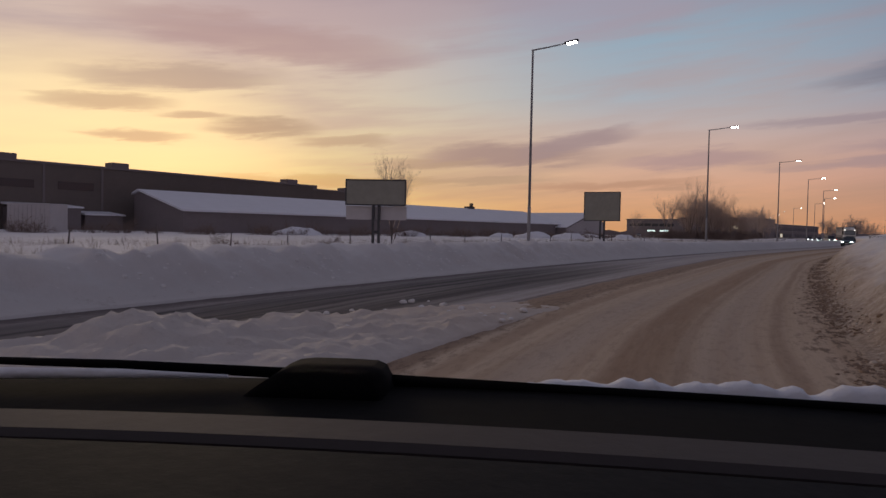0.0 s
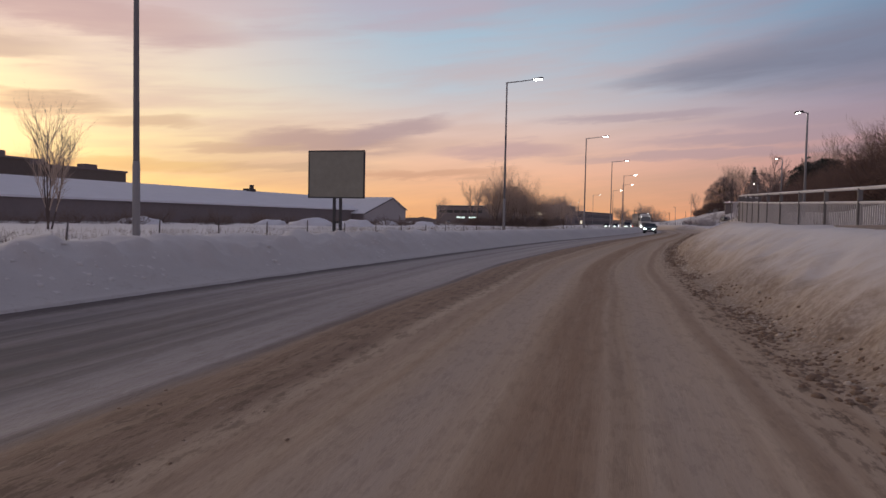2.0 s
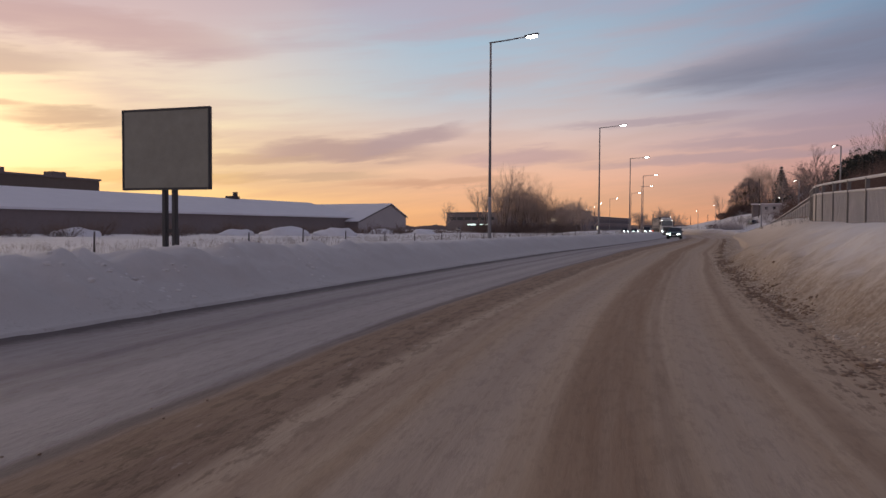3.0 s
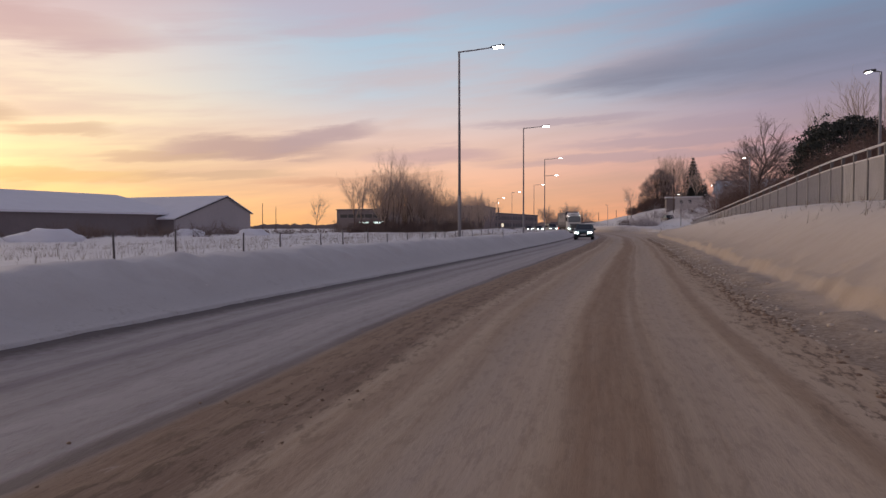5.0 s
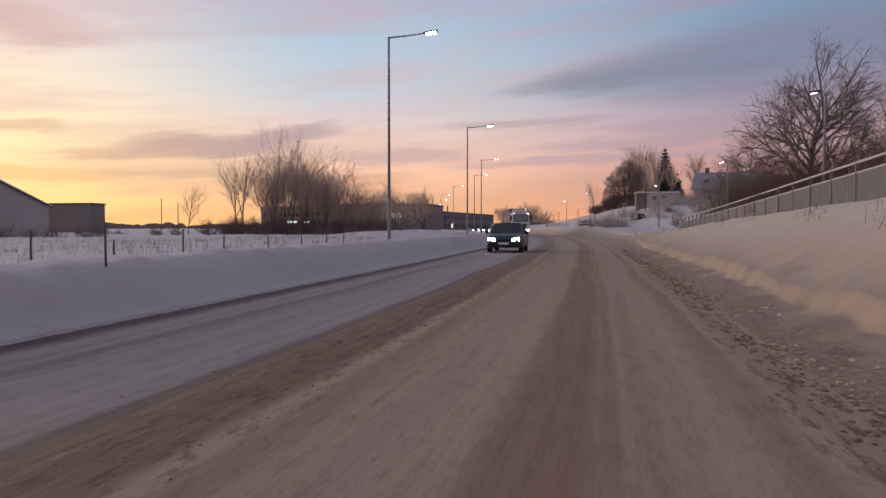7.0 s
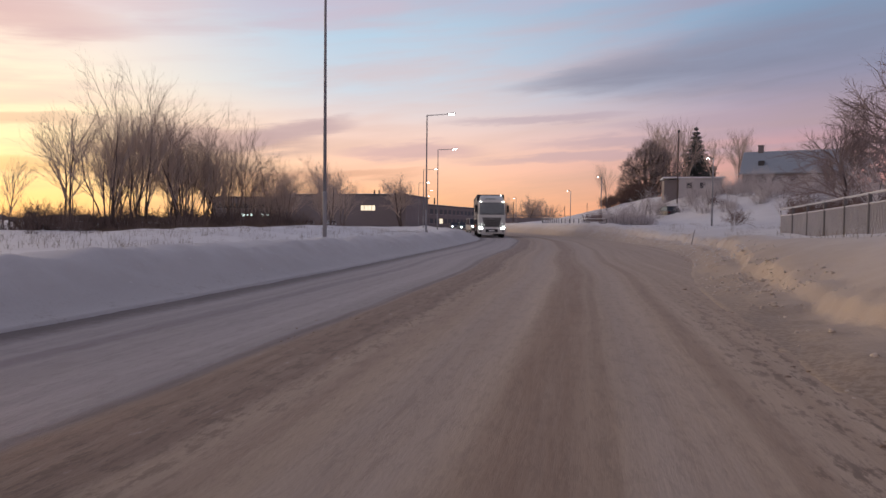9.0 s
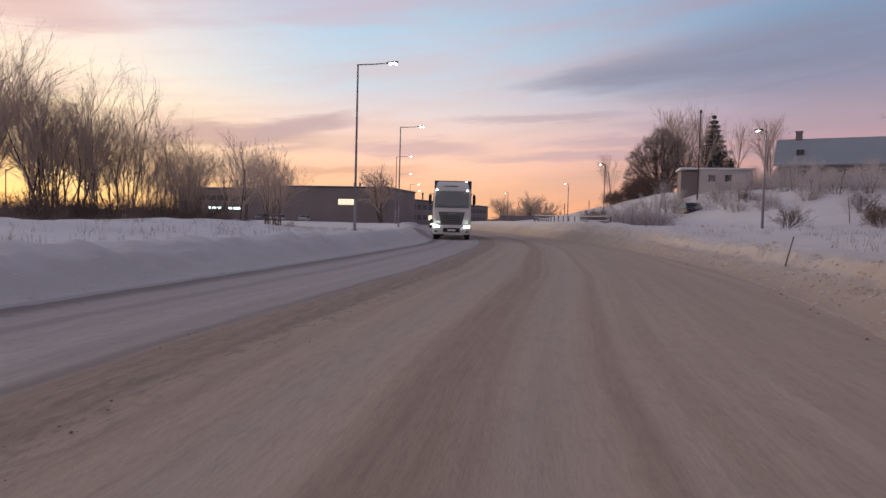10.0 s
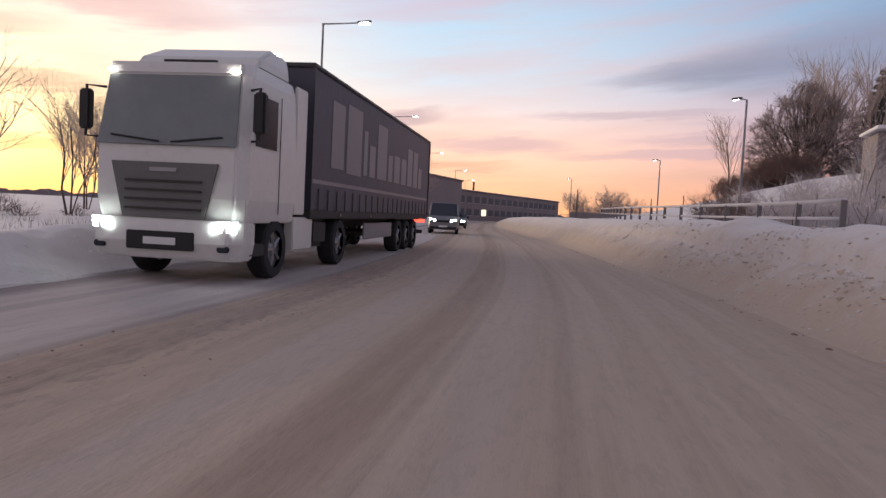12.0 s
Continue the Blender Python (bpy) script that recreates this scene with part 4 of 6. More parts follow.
for x in (3.0, 4.8):
    g = Geo()
    g.box(x, x + 0.75, -0.05, 0.1, 6.2, 7.0)
    part("window", g, GLASS, out)
mast = thing("pole", "tall bare dark utility pole on the hill", "pole", pose(11.6, 158.8, 3.3))
g = Geo()
g.tube([(0, 0, 0), (0, 0, 10.9)], [0.10, 0.07], 9)
part("shaft", g, BARK, mast, smooth=True)
g = Geo()
g.box(-0.12, 0.12, -0.12, 0.12, 10.75, 11.1)
part("cap", g, DARK_STEEL, mast, bevel=0.02)
for x, y, h in ((-2, 262, 7.0), (4, 300, 9.0), (-9, 275, 6.5), (-22, 250, 7.0), (-108, 184, 8.3), (-104.5, 186, 7.2)):
    far = thing("distant_pole", "thin distant utility pole against the sky", "pole", pose(x, y, 0.5), "distant poles")
    g = Geo()
    g.tube([(0, 0, 0), (0, 0, h)], [0.12, 0.09], 7)
    part("shaft", g, BARK, far, smooth=True)

# stakes in the snow
for x, y, h, lean in ((5.4, 95.0, 0.75, 10), (3.6, 118.0, 0.8, -4), (-8.4, 28.6, 0.8, 3), (-6.9, 33.5, 0.7, -2)):
    g = Geo()
    g.tube([(0, 0, -0.2), (0, 0, h)], [0.02, 0.015], 6)
    ob = part("marker_stake", g, OLD_WOOD, None, smooth=True)
    ob.matrix_world = pose(x, y, float(height(x, y)), lean, lean, 0)
    tagged(ob, "thin leaning wooden marker stake in the snow", "stake", "marker stakes")

# ---- ploughed snow between the joining lanes ----


def snow_median():
    outer = smoothed([-110, -75, -61, -59, -56, -53, -51], [2.5, -0.6, -0.1, 0.25, 0.8, 1.4, 1.85])
    inner = smoothed([-110, -75, -60, -57.5, -53, -51], [13, 5.2, 3.4, 2.6, 2.0, 1.9])
    ys = list(np.arange(-104, -66, 0.5)) + list(np.arange(-66, -51.5, 0.07))
    cols = 48
    v, f, edge, side = [], [], [], []
    for y in ys:
        a, b = float(outer(y)) - 0.15, float(inner(y)) + 0.1
        for i in range(cols):
            u = i / (cols - 1)
            x = a + (b - a) * u
            rim = min(1.0, 9 * u * (1 - u))
            rough = lump(x, y, 2.3, 2.0) + 0.7 * lump(x, y, 5.5, 7.0) + 0.4 * lump(x, y, 11.0, 1.0)
            crag = max(0.0, lump(x, y, 3.2, 6.0)) + 0.8 * max(0.0, lump(x, y, 7.5, 3.0))
            h = rim * (0.03 + 0.05 * ease(-50, -57, y) + 0.04 * rough + 0.10 * crag)
            mound = math.exp(-((x - 0.9) / 0.8) ** 4 - ((y + 60.3) / 0.75) ** 4) + 0.45 * math.exp(-((x - 1.1) / 0.5) ** 2 - ((y + 58.9) / 0.5) ** 2)
            h += 0.17 * mound * (1 + 0.25 * rough) * min(1.0, 14 * u * (1 - u))
            h *= 0.12 + 0.88 * ease(-51.8, -59.5, y)
            v.append((x, y, -0.02 + 0.05 * ease(-52.0, -57.0, y) + max(h, 0.0) - (0.05 if i in (0, cols - 1) else 0)))
            edge.append(0.5), side.append(0.3 + 0.45 * float(ease(-60.5, -56, y)))
    for j in range(len(ys) - 1):
        for i in range(cols - 1):
            k = j * cols + i
            f.append((k, k + 1, k + cols + 1, k + cols))
    me = bpy.data.meshes.new("snow_ridge")
    me.from_pydata(v, [], f)
    me.polygons.foreach_set("use_smooth", [True] * len(f))
    for name, values in (("edge", edge), ("side", side)):
        me.attributes.new(name, "FLOAT", "POINT").data.foreach_set("value", values)
    me.materials.append(SNOW)
    tagged(new("snow_ridge", me), "lumpy ploughed snow ridge between the joining lanes", "snow ridge", kind="structure")


snow_median()

# ---- trees ----


def branch(r, thick, thin, p, d, length, rad, level, top, kids, spread, rise, cut, wiggle=0.22, boost=1.0):
    """Grows one bough and all that springs from it."""
    segs = 3 if level < 2 else 2
    pts, dirs = [p], [d]
    for _ in range(segs):
        d = (d + Vector((r.gauss(0, wiggle), r.gauss(0, wiggle), r.gauss(0, wiggle) + rise))).normalized()
        p = p + d * (length / segs)
        pts.append(p), dirs.append(d)
    end = rad * (0.5 if level < top else 0.4)
    radii = [rad + (end - rad) * i / segs for i in range(segs + 1)]
    (thick if level < cut else thin).tube(pts, radii, 7 if level == 0 else (5 if level == 1 else 3), level < 2)
    if level == top:
        return
    n = kids[level]
    for i in range(n):
        t = (0.25 if level else 0.3) + (0.75 if level else 0.7) * (i + r.random()) / n
        k = min(int(t * segs), segs - 1)
        base = pts[k].lerp(pts[k + 1], t * segs - k)
        axis = dirs[k + 1].cross(Vector((r.gauss(0, 1), r.gauss(0, 1), r.gauss(0, 1)))).normalized()
        nd = Matrix.Rotation(spread[level] * r.uniform(0.7, 1.25), 3, axis) @ dirs[k + 1]
        branch(r, thick, thin, base, nd.normalized(), length * r.uniform(0.45, 0.72) * (1.15 - 0.4 * t) * (boost if level == 0 else 1.0), radii[k] * r.uniform(0.45, 0.62), level + 1, top, kids, spread, rise, cut, wiggle, boost)


def bare_tree(name, label, category, seed, tall, stems, girth, kids, spread, rise, lean=0.0, wiggle=0.22, first=0.55, twig=TWIG, boost=1.0):
    r = random.Random(seed)
    thin, trunks = Geo(), []
    for s in range(stems):
        thick = Geo()
        trunks.append(thick)
        a = math.tau * (s + r.random()) / stems
        d = Vector((math.cos(a) * lean, math.sin(a) * lean, 1)).normalized()
        o = Vector((math.cos(a), math.sin(a), 0)) * (0.25 * lean * tall * 0.3 if stems > 1 else 0)
        branch(r, thick, thin, o - Vector((0, 0, 0.3)), d, tall * first * r.uniform(0.8, 1.15), girth * r.uniform(0.75, 1.1), 0, len(kids), kids, spread, rise, 1, wiggle, boost)
    root = thing(name, label, category)
    for thick in trunks:
        part("trunk" if stems == 1 else "stem", thick, BARK, root, smooth=True)
    part("crown", thin, twig, root, "bare frosted branches and twigs")
    return root


def put(proto, x, y, scale=1.0, turn=0.0, z=None, group="", sz=None):
    zz = float(height(x, y)) - 0.1 if z is None else z
    ob = copy_thing(proto, pose(x, y, zz, 0, 0, turn))
    ob.scale = (scale, scale, sz or scale)
    if group:
        ob["group"] = group
    return ob


def settle(proto, x, y, scale=1.0, turn=0.0, z=None, group="", sz=None):
    """Puts the first one itself in its place."""
    zz = float(height(x, y)) - 0.1 if z is None else z
    proto.matrix_world = pose(x, y, zz, 0, 0, turn) @ Matrix.Diagonal((scale, scale, sz or scale, 1))
    if group:
        proto["group"] = group
    return proto


def row(proto, places, group):
    for i, (x, y, s, t) in enumerate(places):
        (settle if i == 0 else put)(proto, x, y, s, t, None, group)


rt = random.Random(21)
# tall bare trees on the far side of the field
alder_a = bare_tree("alder", "bare many-stemmed alder with upswept frosted boughs", "tree", 31, 11.5, 3, 0.095, (10, 7, 5), (0.5, 0.5, 0.6), 0.11, 0.12, 0.15, 0.84)
alder_b = bare_tree("alder", "bare many-stemmed alder with upswept frosted boughs", "tree", 32, 11.5, 3, 0.095, (9, 7, 5), (0.5, 0.55, 0.6), 0.11, 0.16, 0.17, 0.82)
alder_c = bare_tree("slender_birch", "slender bare birch with thin upright branches", "tree", 33, 10.0, 1, 0.13, (14, 6, 4), (0.6, 0.55, 0.6), 0.10, 0.0, 0.08, 0.95)
spots_a, spots_b, spots_c = [], [], []
for i in range(27):
    t = i / 26
    x, y = -44.5 + 11.5 * t + rt.uniform(-1.4, 1.4), 117 + 13 * t + rt.uniform(-5, 5)
    (spots_a if i % 2 else spots_b).append((x, y, (0.9 - 0.75 * max(0, t - 0.4)) * rt.uniform(0.8, 1.08), rt.uniform(0, 360)))
for x, y, s in ((-42, 150, 0.72), (-40, 158, 0.7), (-37, 150, 0.7), (-33, 143, 0.62), (-31, 126, 0.5), (-28.5, 130, 0.5), (-29, 137, 0.55)):
    spots_b.append((x, y, s, rt.uniform(0, 360)))
for x, y, s in ((-50.5, 117, 0.8), (-48.3, 115.5, 0.86), (-60, 120, 0.55), (-30, 133, 0.62), (-36, 152, 0.7), (-24.5, 122, 0.45)):
    spots_c.append((x, y, s, rt.uniform(0, 360)))
row(alder_a, spots_a, "bare trees beyond the field")
row(alder_b, spots_b, "bare trees beyond the field")
row(alder_c, spots_c, "slender trees beyond the field")

# low scrub
SCRUB_TWIG = plain("scrub_twigs", (0.20, 0.145, 0.12), 0.9, 0, 3, 0.5)
scrub = bare_tree("scrub_bush", "low leafless scrub bush poking through snow", "bush", 41, 2.6, 11, 0.035, (6, 5), (0.6, 0.7), 0.05, 0.75, 0.25, 0.6, SCRUB_TWIG)
scrub_b = bare_tree("scrub_bush", "low leafless scrub bush poking through snow", "bush", 42, 2.6, 10, 0.035, (6, 5), (0.7, 0.8), 0.02, 0.9, 0.28, 0.6, SCRUB_TWIG)
near_scrub, far_scrub = [], []
for i in range(34):
    near_scrub.append((-52 + rt.uniform(-3, 26), 110 + rt.uniform(-6, 26), rt.uniform(0.4, 1.0), rt.uniform(0, 360)))
for i in range(60):
    t = i / 59
    near_scrub.append((-49 + 19 * t + rt.uniform(-2.5, 2.5), 112 + 15 * t + rt.uniform(-5, 4), rt.uniform(0.9, 1.7), rt.uniform(0, 360)))
for i in range(18):
    t = i / 17
    far_scrub.append((-40 - 14 * t + rt.uniform(-3, 3), 52 - 62 * t + rt.uniform(-3, 3), rt.uniform(0.6, 1.25), rt.uniform(0, 360)))
for i in range(84):
    t = i / 83
    far_scrub.append((-50 - 5 * t + rt.uniform(-4, 6), 84 - 125 * t + rt.uniform(-2, 2), rt.uniform(0.5, 1.05), rt.uniform(0, 360)))
for x, y, s in ((-15.5, -36, 0.35), (-17, -40, 0.4), (-14.6, -33, 0.3), (-20, -44, 0.45), (-12.2, -24.3, 0.25), (-8.4, -22, 0.22)):
    far_scrub.append((x, y, s, rt.uniform(0, 360)))
for i in range(30):
    near_scrub.append((rt.uniform(-78, -34), rt.uniform(96, 114), rt.uniform(0.3, 0.6), rt.uniform(0, 360)))
row(scrub, near_scrub, "scrub in the field")
row(scrub_b, far_scrub, "scrub by the warehouse")

apple = bare_tree("field_tree", "young bare tree with upright twigs alone in the field", "tree", 54, 6.6, 4, 0.06, (9, 6, 5), (0.42, 0.45, 0.55), 0.12, 0.16, 0.10, 0.8)
settle(apple, -31.5, -17.8, 1.0, 20)

# trees far ahead
ahead = []
for x, y, s in ((-27.4, 345, 1.75), (-18.7, 340, 1.45), (-36.2, 350, 1.6), (-24, 352, 1.3), (-33, 342, 1.1), (-14, 348, 0.9), (-46.2, 222, 1.75)):
    ahead.append((x, y, s * 1.3 if y > 300 else s, rt.uniform(0, 360)))
maple = bare_tree("bare_tree", "bare rounded tree far along the road", "tree", 61, 9.0, 3, 0.16, (9, 7, 6), (0.7, 0.75, 0.8), 0.05, 0.2, 0.18, 0.6)
for i, (x, y, sc, turn) in enumerate(ahead):
    (settle if i == 0 else put)(maple, x, y, sc, turn, -3.0 if y > 300 else 0.3, "trees far ahead")

OAK_TWIG = plain("oak_twigs", (0.33, 0.265, 0.245), 0.9, 0, 3, 0.5)
HEDGE_TWIG = plain("hedge_twigs", (0.17, 0.11, 0.093), 0.9, 0, 3, 0.5)
ELM_TWIG = plain("elm_twigs", (0.30, 0.235, 0.225), 0.9, 0, 3, 0.5)
# the round spreading tree on the hill and its neighbours


def dome_tree(label, seed, wide, tall, count):
    """Broad tree whose boughs fan out from a short trunk and end on a round, close crown."""
    r = random.Random(seed)
    root = thing("spreading_tree", label, "tree")
    g = Geo()
    g.tube([(0, 0, -0.4), (0.05, 0, 1.2), (0, 0.05, 2.6)], [0.5, 0.4, 0.36], 10)
    part("trunk", g, BARK, root, smooth=True)
    boughs, twigs = Geo(), Geo()

    def shell(a, el, far):
        return Vector((math.cos(a) * math.cos(el) * wide * far, math.sin(a) * math.cos(el) * wide * far, tall * 0.34 + math.sin(el) * tall * 0.66 * far))

    for k in range(count):
        u = (k + 0.5) / count
        a = k * 2.399963 + r.uniform(-0.3, 0.3)
        el = math.asin(min(1, 1.3 * u - 0.3)) + r.uniform(-0.06, 0.06)
        tip = shell(a, el, r.uniform(0.62, 0.8))
        foot = Vector((0, 0, r.uniform(1.8, 3.4)))
        mid = foot.lerp(tip, 0.5) + Vector((r.gauss(0, 0.5), r.gauss(0, 0.5), 0.10 * tall * (1 - math.sin(el)) + r.gauss(0, 0.4)))
        q = foot.lerp(mid, 0.5) + Vector((r.gauss(0, 0.2), r.gauss(0, 0.2), 0.3))
        boughs.tube([foot, q, mid, tip], [0.2, 0.14, 0.09, 0.05], 5, False)
        for _ in range(7):
            t = r.uniform(0.0, 1.0)
            b0 = mid.lerp(tip, t)
            end = shell(a + r.gauss(0, 0.28), max(-0.32, min(1.5, el + r.gauss(0, 0.24))), r.uniform(0.88, 1.03))
            b1 = b0.lerp(end, 0.5) + Vector((r.gauss(0, 0.35), r.gauss(0, 0.35), r.gauss(0.25, 0.3)))
            boughs.tube([b0, b1, end], [0.055, 0.035, 0.015], 3, False)
            for _ in range(24):
                w = r.uniform(0.25, 1.0)
                base = b1.lerp(end, w) if w > 0.4 else b0.lerp(b1, w)
                way = ((end - b0).normalized() * 0.55 + Vector((r.gauss(0, 0.7), r.gauss(0, 0.7), r.gauss(0.15, 0.5)))).normalized()
                l = r.uniform(0.5, 1.25)
                bend = base + way * l * 0.5 + Vector((r.gauss(0, 0.1), r.gauss(0, 0.1), r.gauss(0, 0.1)))
                twigs.tube([base, bend, base + way * l], [0.022, 0.017, 0.01], 3, False)
    part("bough", boughs, BARK, root, "dark spreading boughs", True)
    part("crown", twigs, OAK_TWIG, root, "close rounded mass of bare twigs")
    return root


oak = dome_tree("broad round-crowned bare tree on the hill", 71, 6.6, 15.4, 64)
settle(oak, 10.4, 195, 0.9, 30, 3.2)
elm = bare_tree("branchy_tree", "large branchy frosted bare tree above the footpath", "tree", 72, 9.0, 1, 0.19, (20, 9, 6, 4), (1.0, 0.75, 0.65, 0.7), 0.03, 0.0, 0.16, 0.8, ELM_TWIG, 0.95)
row(elm, [(13.6, 67, 0.95, 0), (15.2, 103, 0.68, 80), (19, 108, 1.0, 190), (23, 80, 0.85, 250)], "bare trees above the footpath")
poplar = bare_tree("upright_tree", "slim upright bare tree with fine branches", "tree", 73, 12.0, 1, 0.15, (16, 6, 4), (0.5, 0.5, 0.6), 0.12, 0.0, 0.08, 0.95)
row(poplar, [(22, 62, 0.8, 0), (25, 56, 0.82, 70), (20, 72, 0.75, 130), (27, 68, 0.85, 200), (17.2, 168, 0.5, 160), (14.2, 199, 1.05, 60), (15.6, 203, 1.1, 20), (12.9, 204, 1.0, 220), (17.2, 200, 1.05, 130), (26, 190, 0.8, 100), (24, 182, 0.75, 300), (2.5, 178, 0.5, 40)], "slim trees above the footpath")

# hedge of leafless shrubs behind the railing
shrub = bare_tree("hedge_shrub", "dense dark leafless hedge shrub above the footpath", "bush", 81, 5.0, 12, 0.045, (7, 6, 5), (0.6, 0.7, 0.8), 0.06, 0.55, 0.22, 0.55, HEDGE_TWIG)
hedge, frosty = [], []
for i in range(30):
    y = -13 + i * 1.9 + rt.uniform(-0.6, 0.6)
    hedge.append((12.6 + 0.03 * i + rt.uniform(-0.7, 1.2), y, rt.uniform(0.95, 1.25), rt.uniform(0, 360)))
for i in range(14):
    hedge.append((15 + rt.uniform(-0.8, 2.2), -10 + i * 2.6, rt.uniform(0.9, 1.1), rt.uniform(0, 360)))
for x, y, s in ((19.5, 160.5, 0.5), (17.5, 158, 0.55), (22, 159, 0.5), (25, 158, 0.5), (28, 157, 0.55), (18.5, 150, 0.4), (22, 148, 0.4), (25, 146, 0.45), (8.6, 150.3, 0.3), (11.2, 150.2, 0.32), (8.2, 157, 0.45), (6.5, 162, 0.5), (12.5, 153.5, 0.35), (16, 112, 0.6), (19, 118, 0.6), (22, 124, 0.6), (17, 101, 0.55), (14.5, 88, 0.5), (15.5, 81, 0.6), (15, 75, 0.6), (24, 130, 0.6), (20, 134, 0.5)):
    (frosty if 140 < y < 165 else hedge).append((x, y, s, rt.uniform(0, 360)))
for i in range(20):
    hedge.append((11.9 + rt.uniform(-0.5, 1.6), 44 + i * 1.9, rt.uniform(0.7, 1.05), rt.uniform(0, 360)))
for i in range(16):
    x, y = rt.uniform(0, 33), rt.uniform(140, 162)
    if abs(x - 9.9) < 2.2 and y < 156.5:
        continue
    hedge.append((x, y, rt.uniform(0.2, 0.5), rt.uniform(0, 360)))
for i in range(26):
    x = rt.uniform(2.2, 9)
    hedge.append((x, rt.uniform(184, 193), rt.uniform(0.75, 1.05) * (0.45 + 0.07 * x), rt.uniform(0, 360)))
for i in range(16):
    hedge.append((rt.uniform(13, 26), rt.uniform(92, 128), rt.uniform(0.4, 0.75), rt.uniform(0, 360)))
row(shrub, hedge, "shrubs above the footpath")
FROSTED_TWIG = plain("rimed_twigs", (0.58, 0.535, 0.53), 0.9, 0, 3, 0.3)
rime = bare_tree("frosted_shrub", "pale shrub thick with frost on the hill", "bush", 85, 3.2, 9, 0.03, (7, 6, 4), (0.7, 0.7, 0.8), 0.03, 0.7, 0.25, 0.55, FROSTED_TWIG)
rimed = [(x, y, 2.0 * sc, turn) for x, y, sc, turn in frosty]
for i in range(135):
    x, y = rt.uniform(1, 33), rt.uniform(141, 161)
    if abs(x - 9.9) < 2.6 and y < 157:
        continue
    rimed.append((x, y, rt.uniform(0.45, 1.25) * (0.75 if 7 < x < 20 else 0.95), rt.uniform(0, 360)))
for x, y in ((11.2, -17.6), (11.7, -20.2), (12.6, -23.0), (13.6, -25.5), (10.9, -15.6)):
    rimed.append((x, y, rt.uniform(0.3, 0.5), rt.uniform(0, 360)))
for i in range(16):
    t = i / 15
    rimed.append((20.5 + 12.5 * t, 162.6 - 3.9 * t + rt.uniform(-1.2, 0.2), rt.uniform(0.75, 1.15), rt.uniform(0, 360)))
row(rime, rimed, "frosted shrubs on the hill")
sapling = bare_tree("frosted_sapling", "slim pale sapling rimed with frost", "tree", 87, 5.2, 2, 0.05, (9, 6, 4), (0.55, 0.55, 0.6), 0.08, 0.14, 0.13, 0.85, FROSTED_TWIG)
slim = []
for i in range(22):
    x, y = rt.uniform(4, 31), rt.uniform(147, 161)
    if abs(x - 9.9) < 2.0 and y < 156:
        continue
    slim.append((x, y, rt.uniform(0.6, 1.1) * (0.62 if x > 9 else 0.85), rt.uniform(0, 360)))
for i in range(16):
    slim.append((rt.uniform(14, 27), rt.uniform(96, 132), rt.uniform(0.5, 1.0), rt.uniform(0, 360)))
row(sapling, slim, "frosted saplings on the hill")


def leaf_clump(geo, r, c, size, count):
    """Short needled sprays round a point."""
    for _ in range(count):
        d = Vector((r.gauss(0, 1), r.gauss(0, 1), r.gauss(0, 0.8))).normalized()
        p = c + d * size * r.uniform(0.2, 1.0)
        u = d.cross(Vector((r.gauss(0, 1), r.gauss(0, 1), r.gauss(0, 1)))).normalized() * size * 0.22
        e = p + d * size * 0.55
        i = len(geo.v)
        geo.v += [tuple(p - u), tuple(p + u), tuple(e + u * 0.4), tuple(e - u * 0.4)]
        geo.f.append((i, i + 1, i + 2, i + 3))


def spruce(label, tall, wide, seed):
    r = random.Random(seed)
    root = thing("spruce", label, "tree")
    g = Geo()
    g.tube([(0, 0, -0.3), (0, 0, tall * 0.5), (0, 0, tall)], [0.2, 0.12, 0.02], 8)
    part("trunk", g, BARK, root, smooth=True)
    needles, snow = Geo(), Geo()
    z = 0.7
    while z < tall - 0.2:
        reach = wide * (1 - z / tall) * r.uniform(0.85, 1.12)
        small = 0.35 + 0.65 * (1 - z / tall)
        n = 14
        for k in range(n):
            a = math.tau * (k + r.random()) / n
            out = Vector((math.cos(a), math.sin(a), -0.22)) * r.uniform(0.72, 1.1)
            for s in range(5):
                c = Vector((0, 0, z)) + out * reach * (s + 0.6) / 5.2
                leaf_clump(needles, r, c, (0.6 + 0.2 * (1 - s / 6)) * small, 15)
                if s > 1 and r.random() < 0.3:
                    leaf_clump(snow, r, c + Vector((0, 0, 0.18)), 0.3, 5)
        z += tall * 0.047
    part("crown", needles, NEEDLE, root, "dark drooping needled boughs")
    part("snow_load", snow, CLEAN_SNOW, root, "snow lying on the boughs")
    return root


settle(spruce("dark pointed spruce beside the spreading tree", 17.6, 9.0, 91), 20.6, 210, 1.0, 0)
put(bpy.data.objects["spruce"], 24.5, 214, 0.6, 50)


def yew(seed, label):
    """Broad evergreen: a crown of many small sprays with an uneven outline."""
    r = random.Random(seed)
    root = thing("evergreen", label, "tree")
    g = Geo()
    g.tube([(0, 0, -0.3), (0.1, 0, 2.5), (0.15, 0.1, 5.0)], [0.25, 0.18, 0.06], 8)
    part("trunk", g, BARK, root, smooth=True)
    crown = Geo()
    for _ in range(1300):
        a, u = r.uniform(0, math.tau), r.uniform(-0.7, 1)
        rr = (1 - u * u) ** 0.5
        c = Vector((math.cos(a) * rr * 3.4, math.sin(a) * rr * 3.4, 4.3 + u * 3.4))
        c += Vector((r.gauss(0, 0.35), r.gauss(0, 0.35), r.gauss(0, 0.35)))
        leaf_clump(crown, r, c, 0.28, 24)
    part("crown", crown, NEEDLE, root, "dense dark evergreen foliage")
    return root


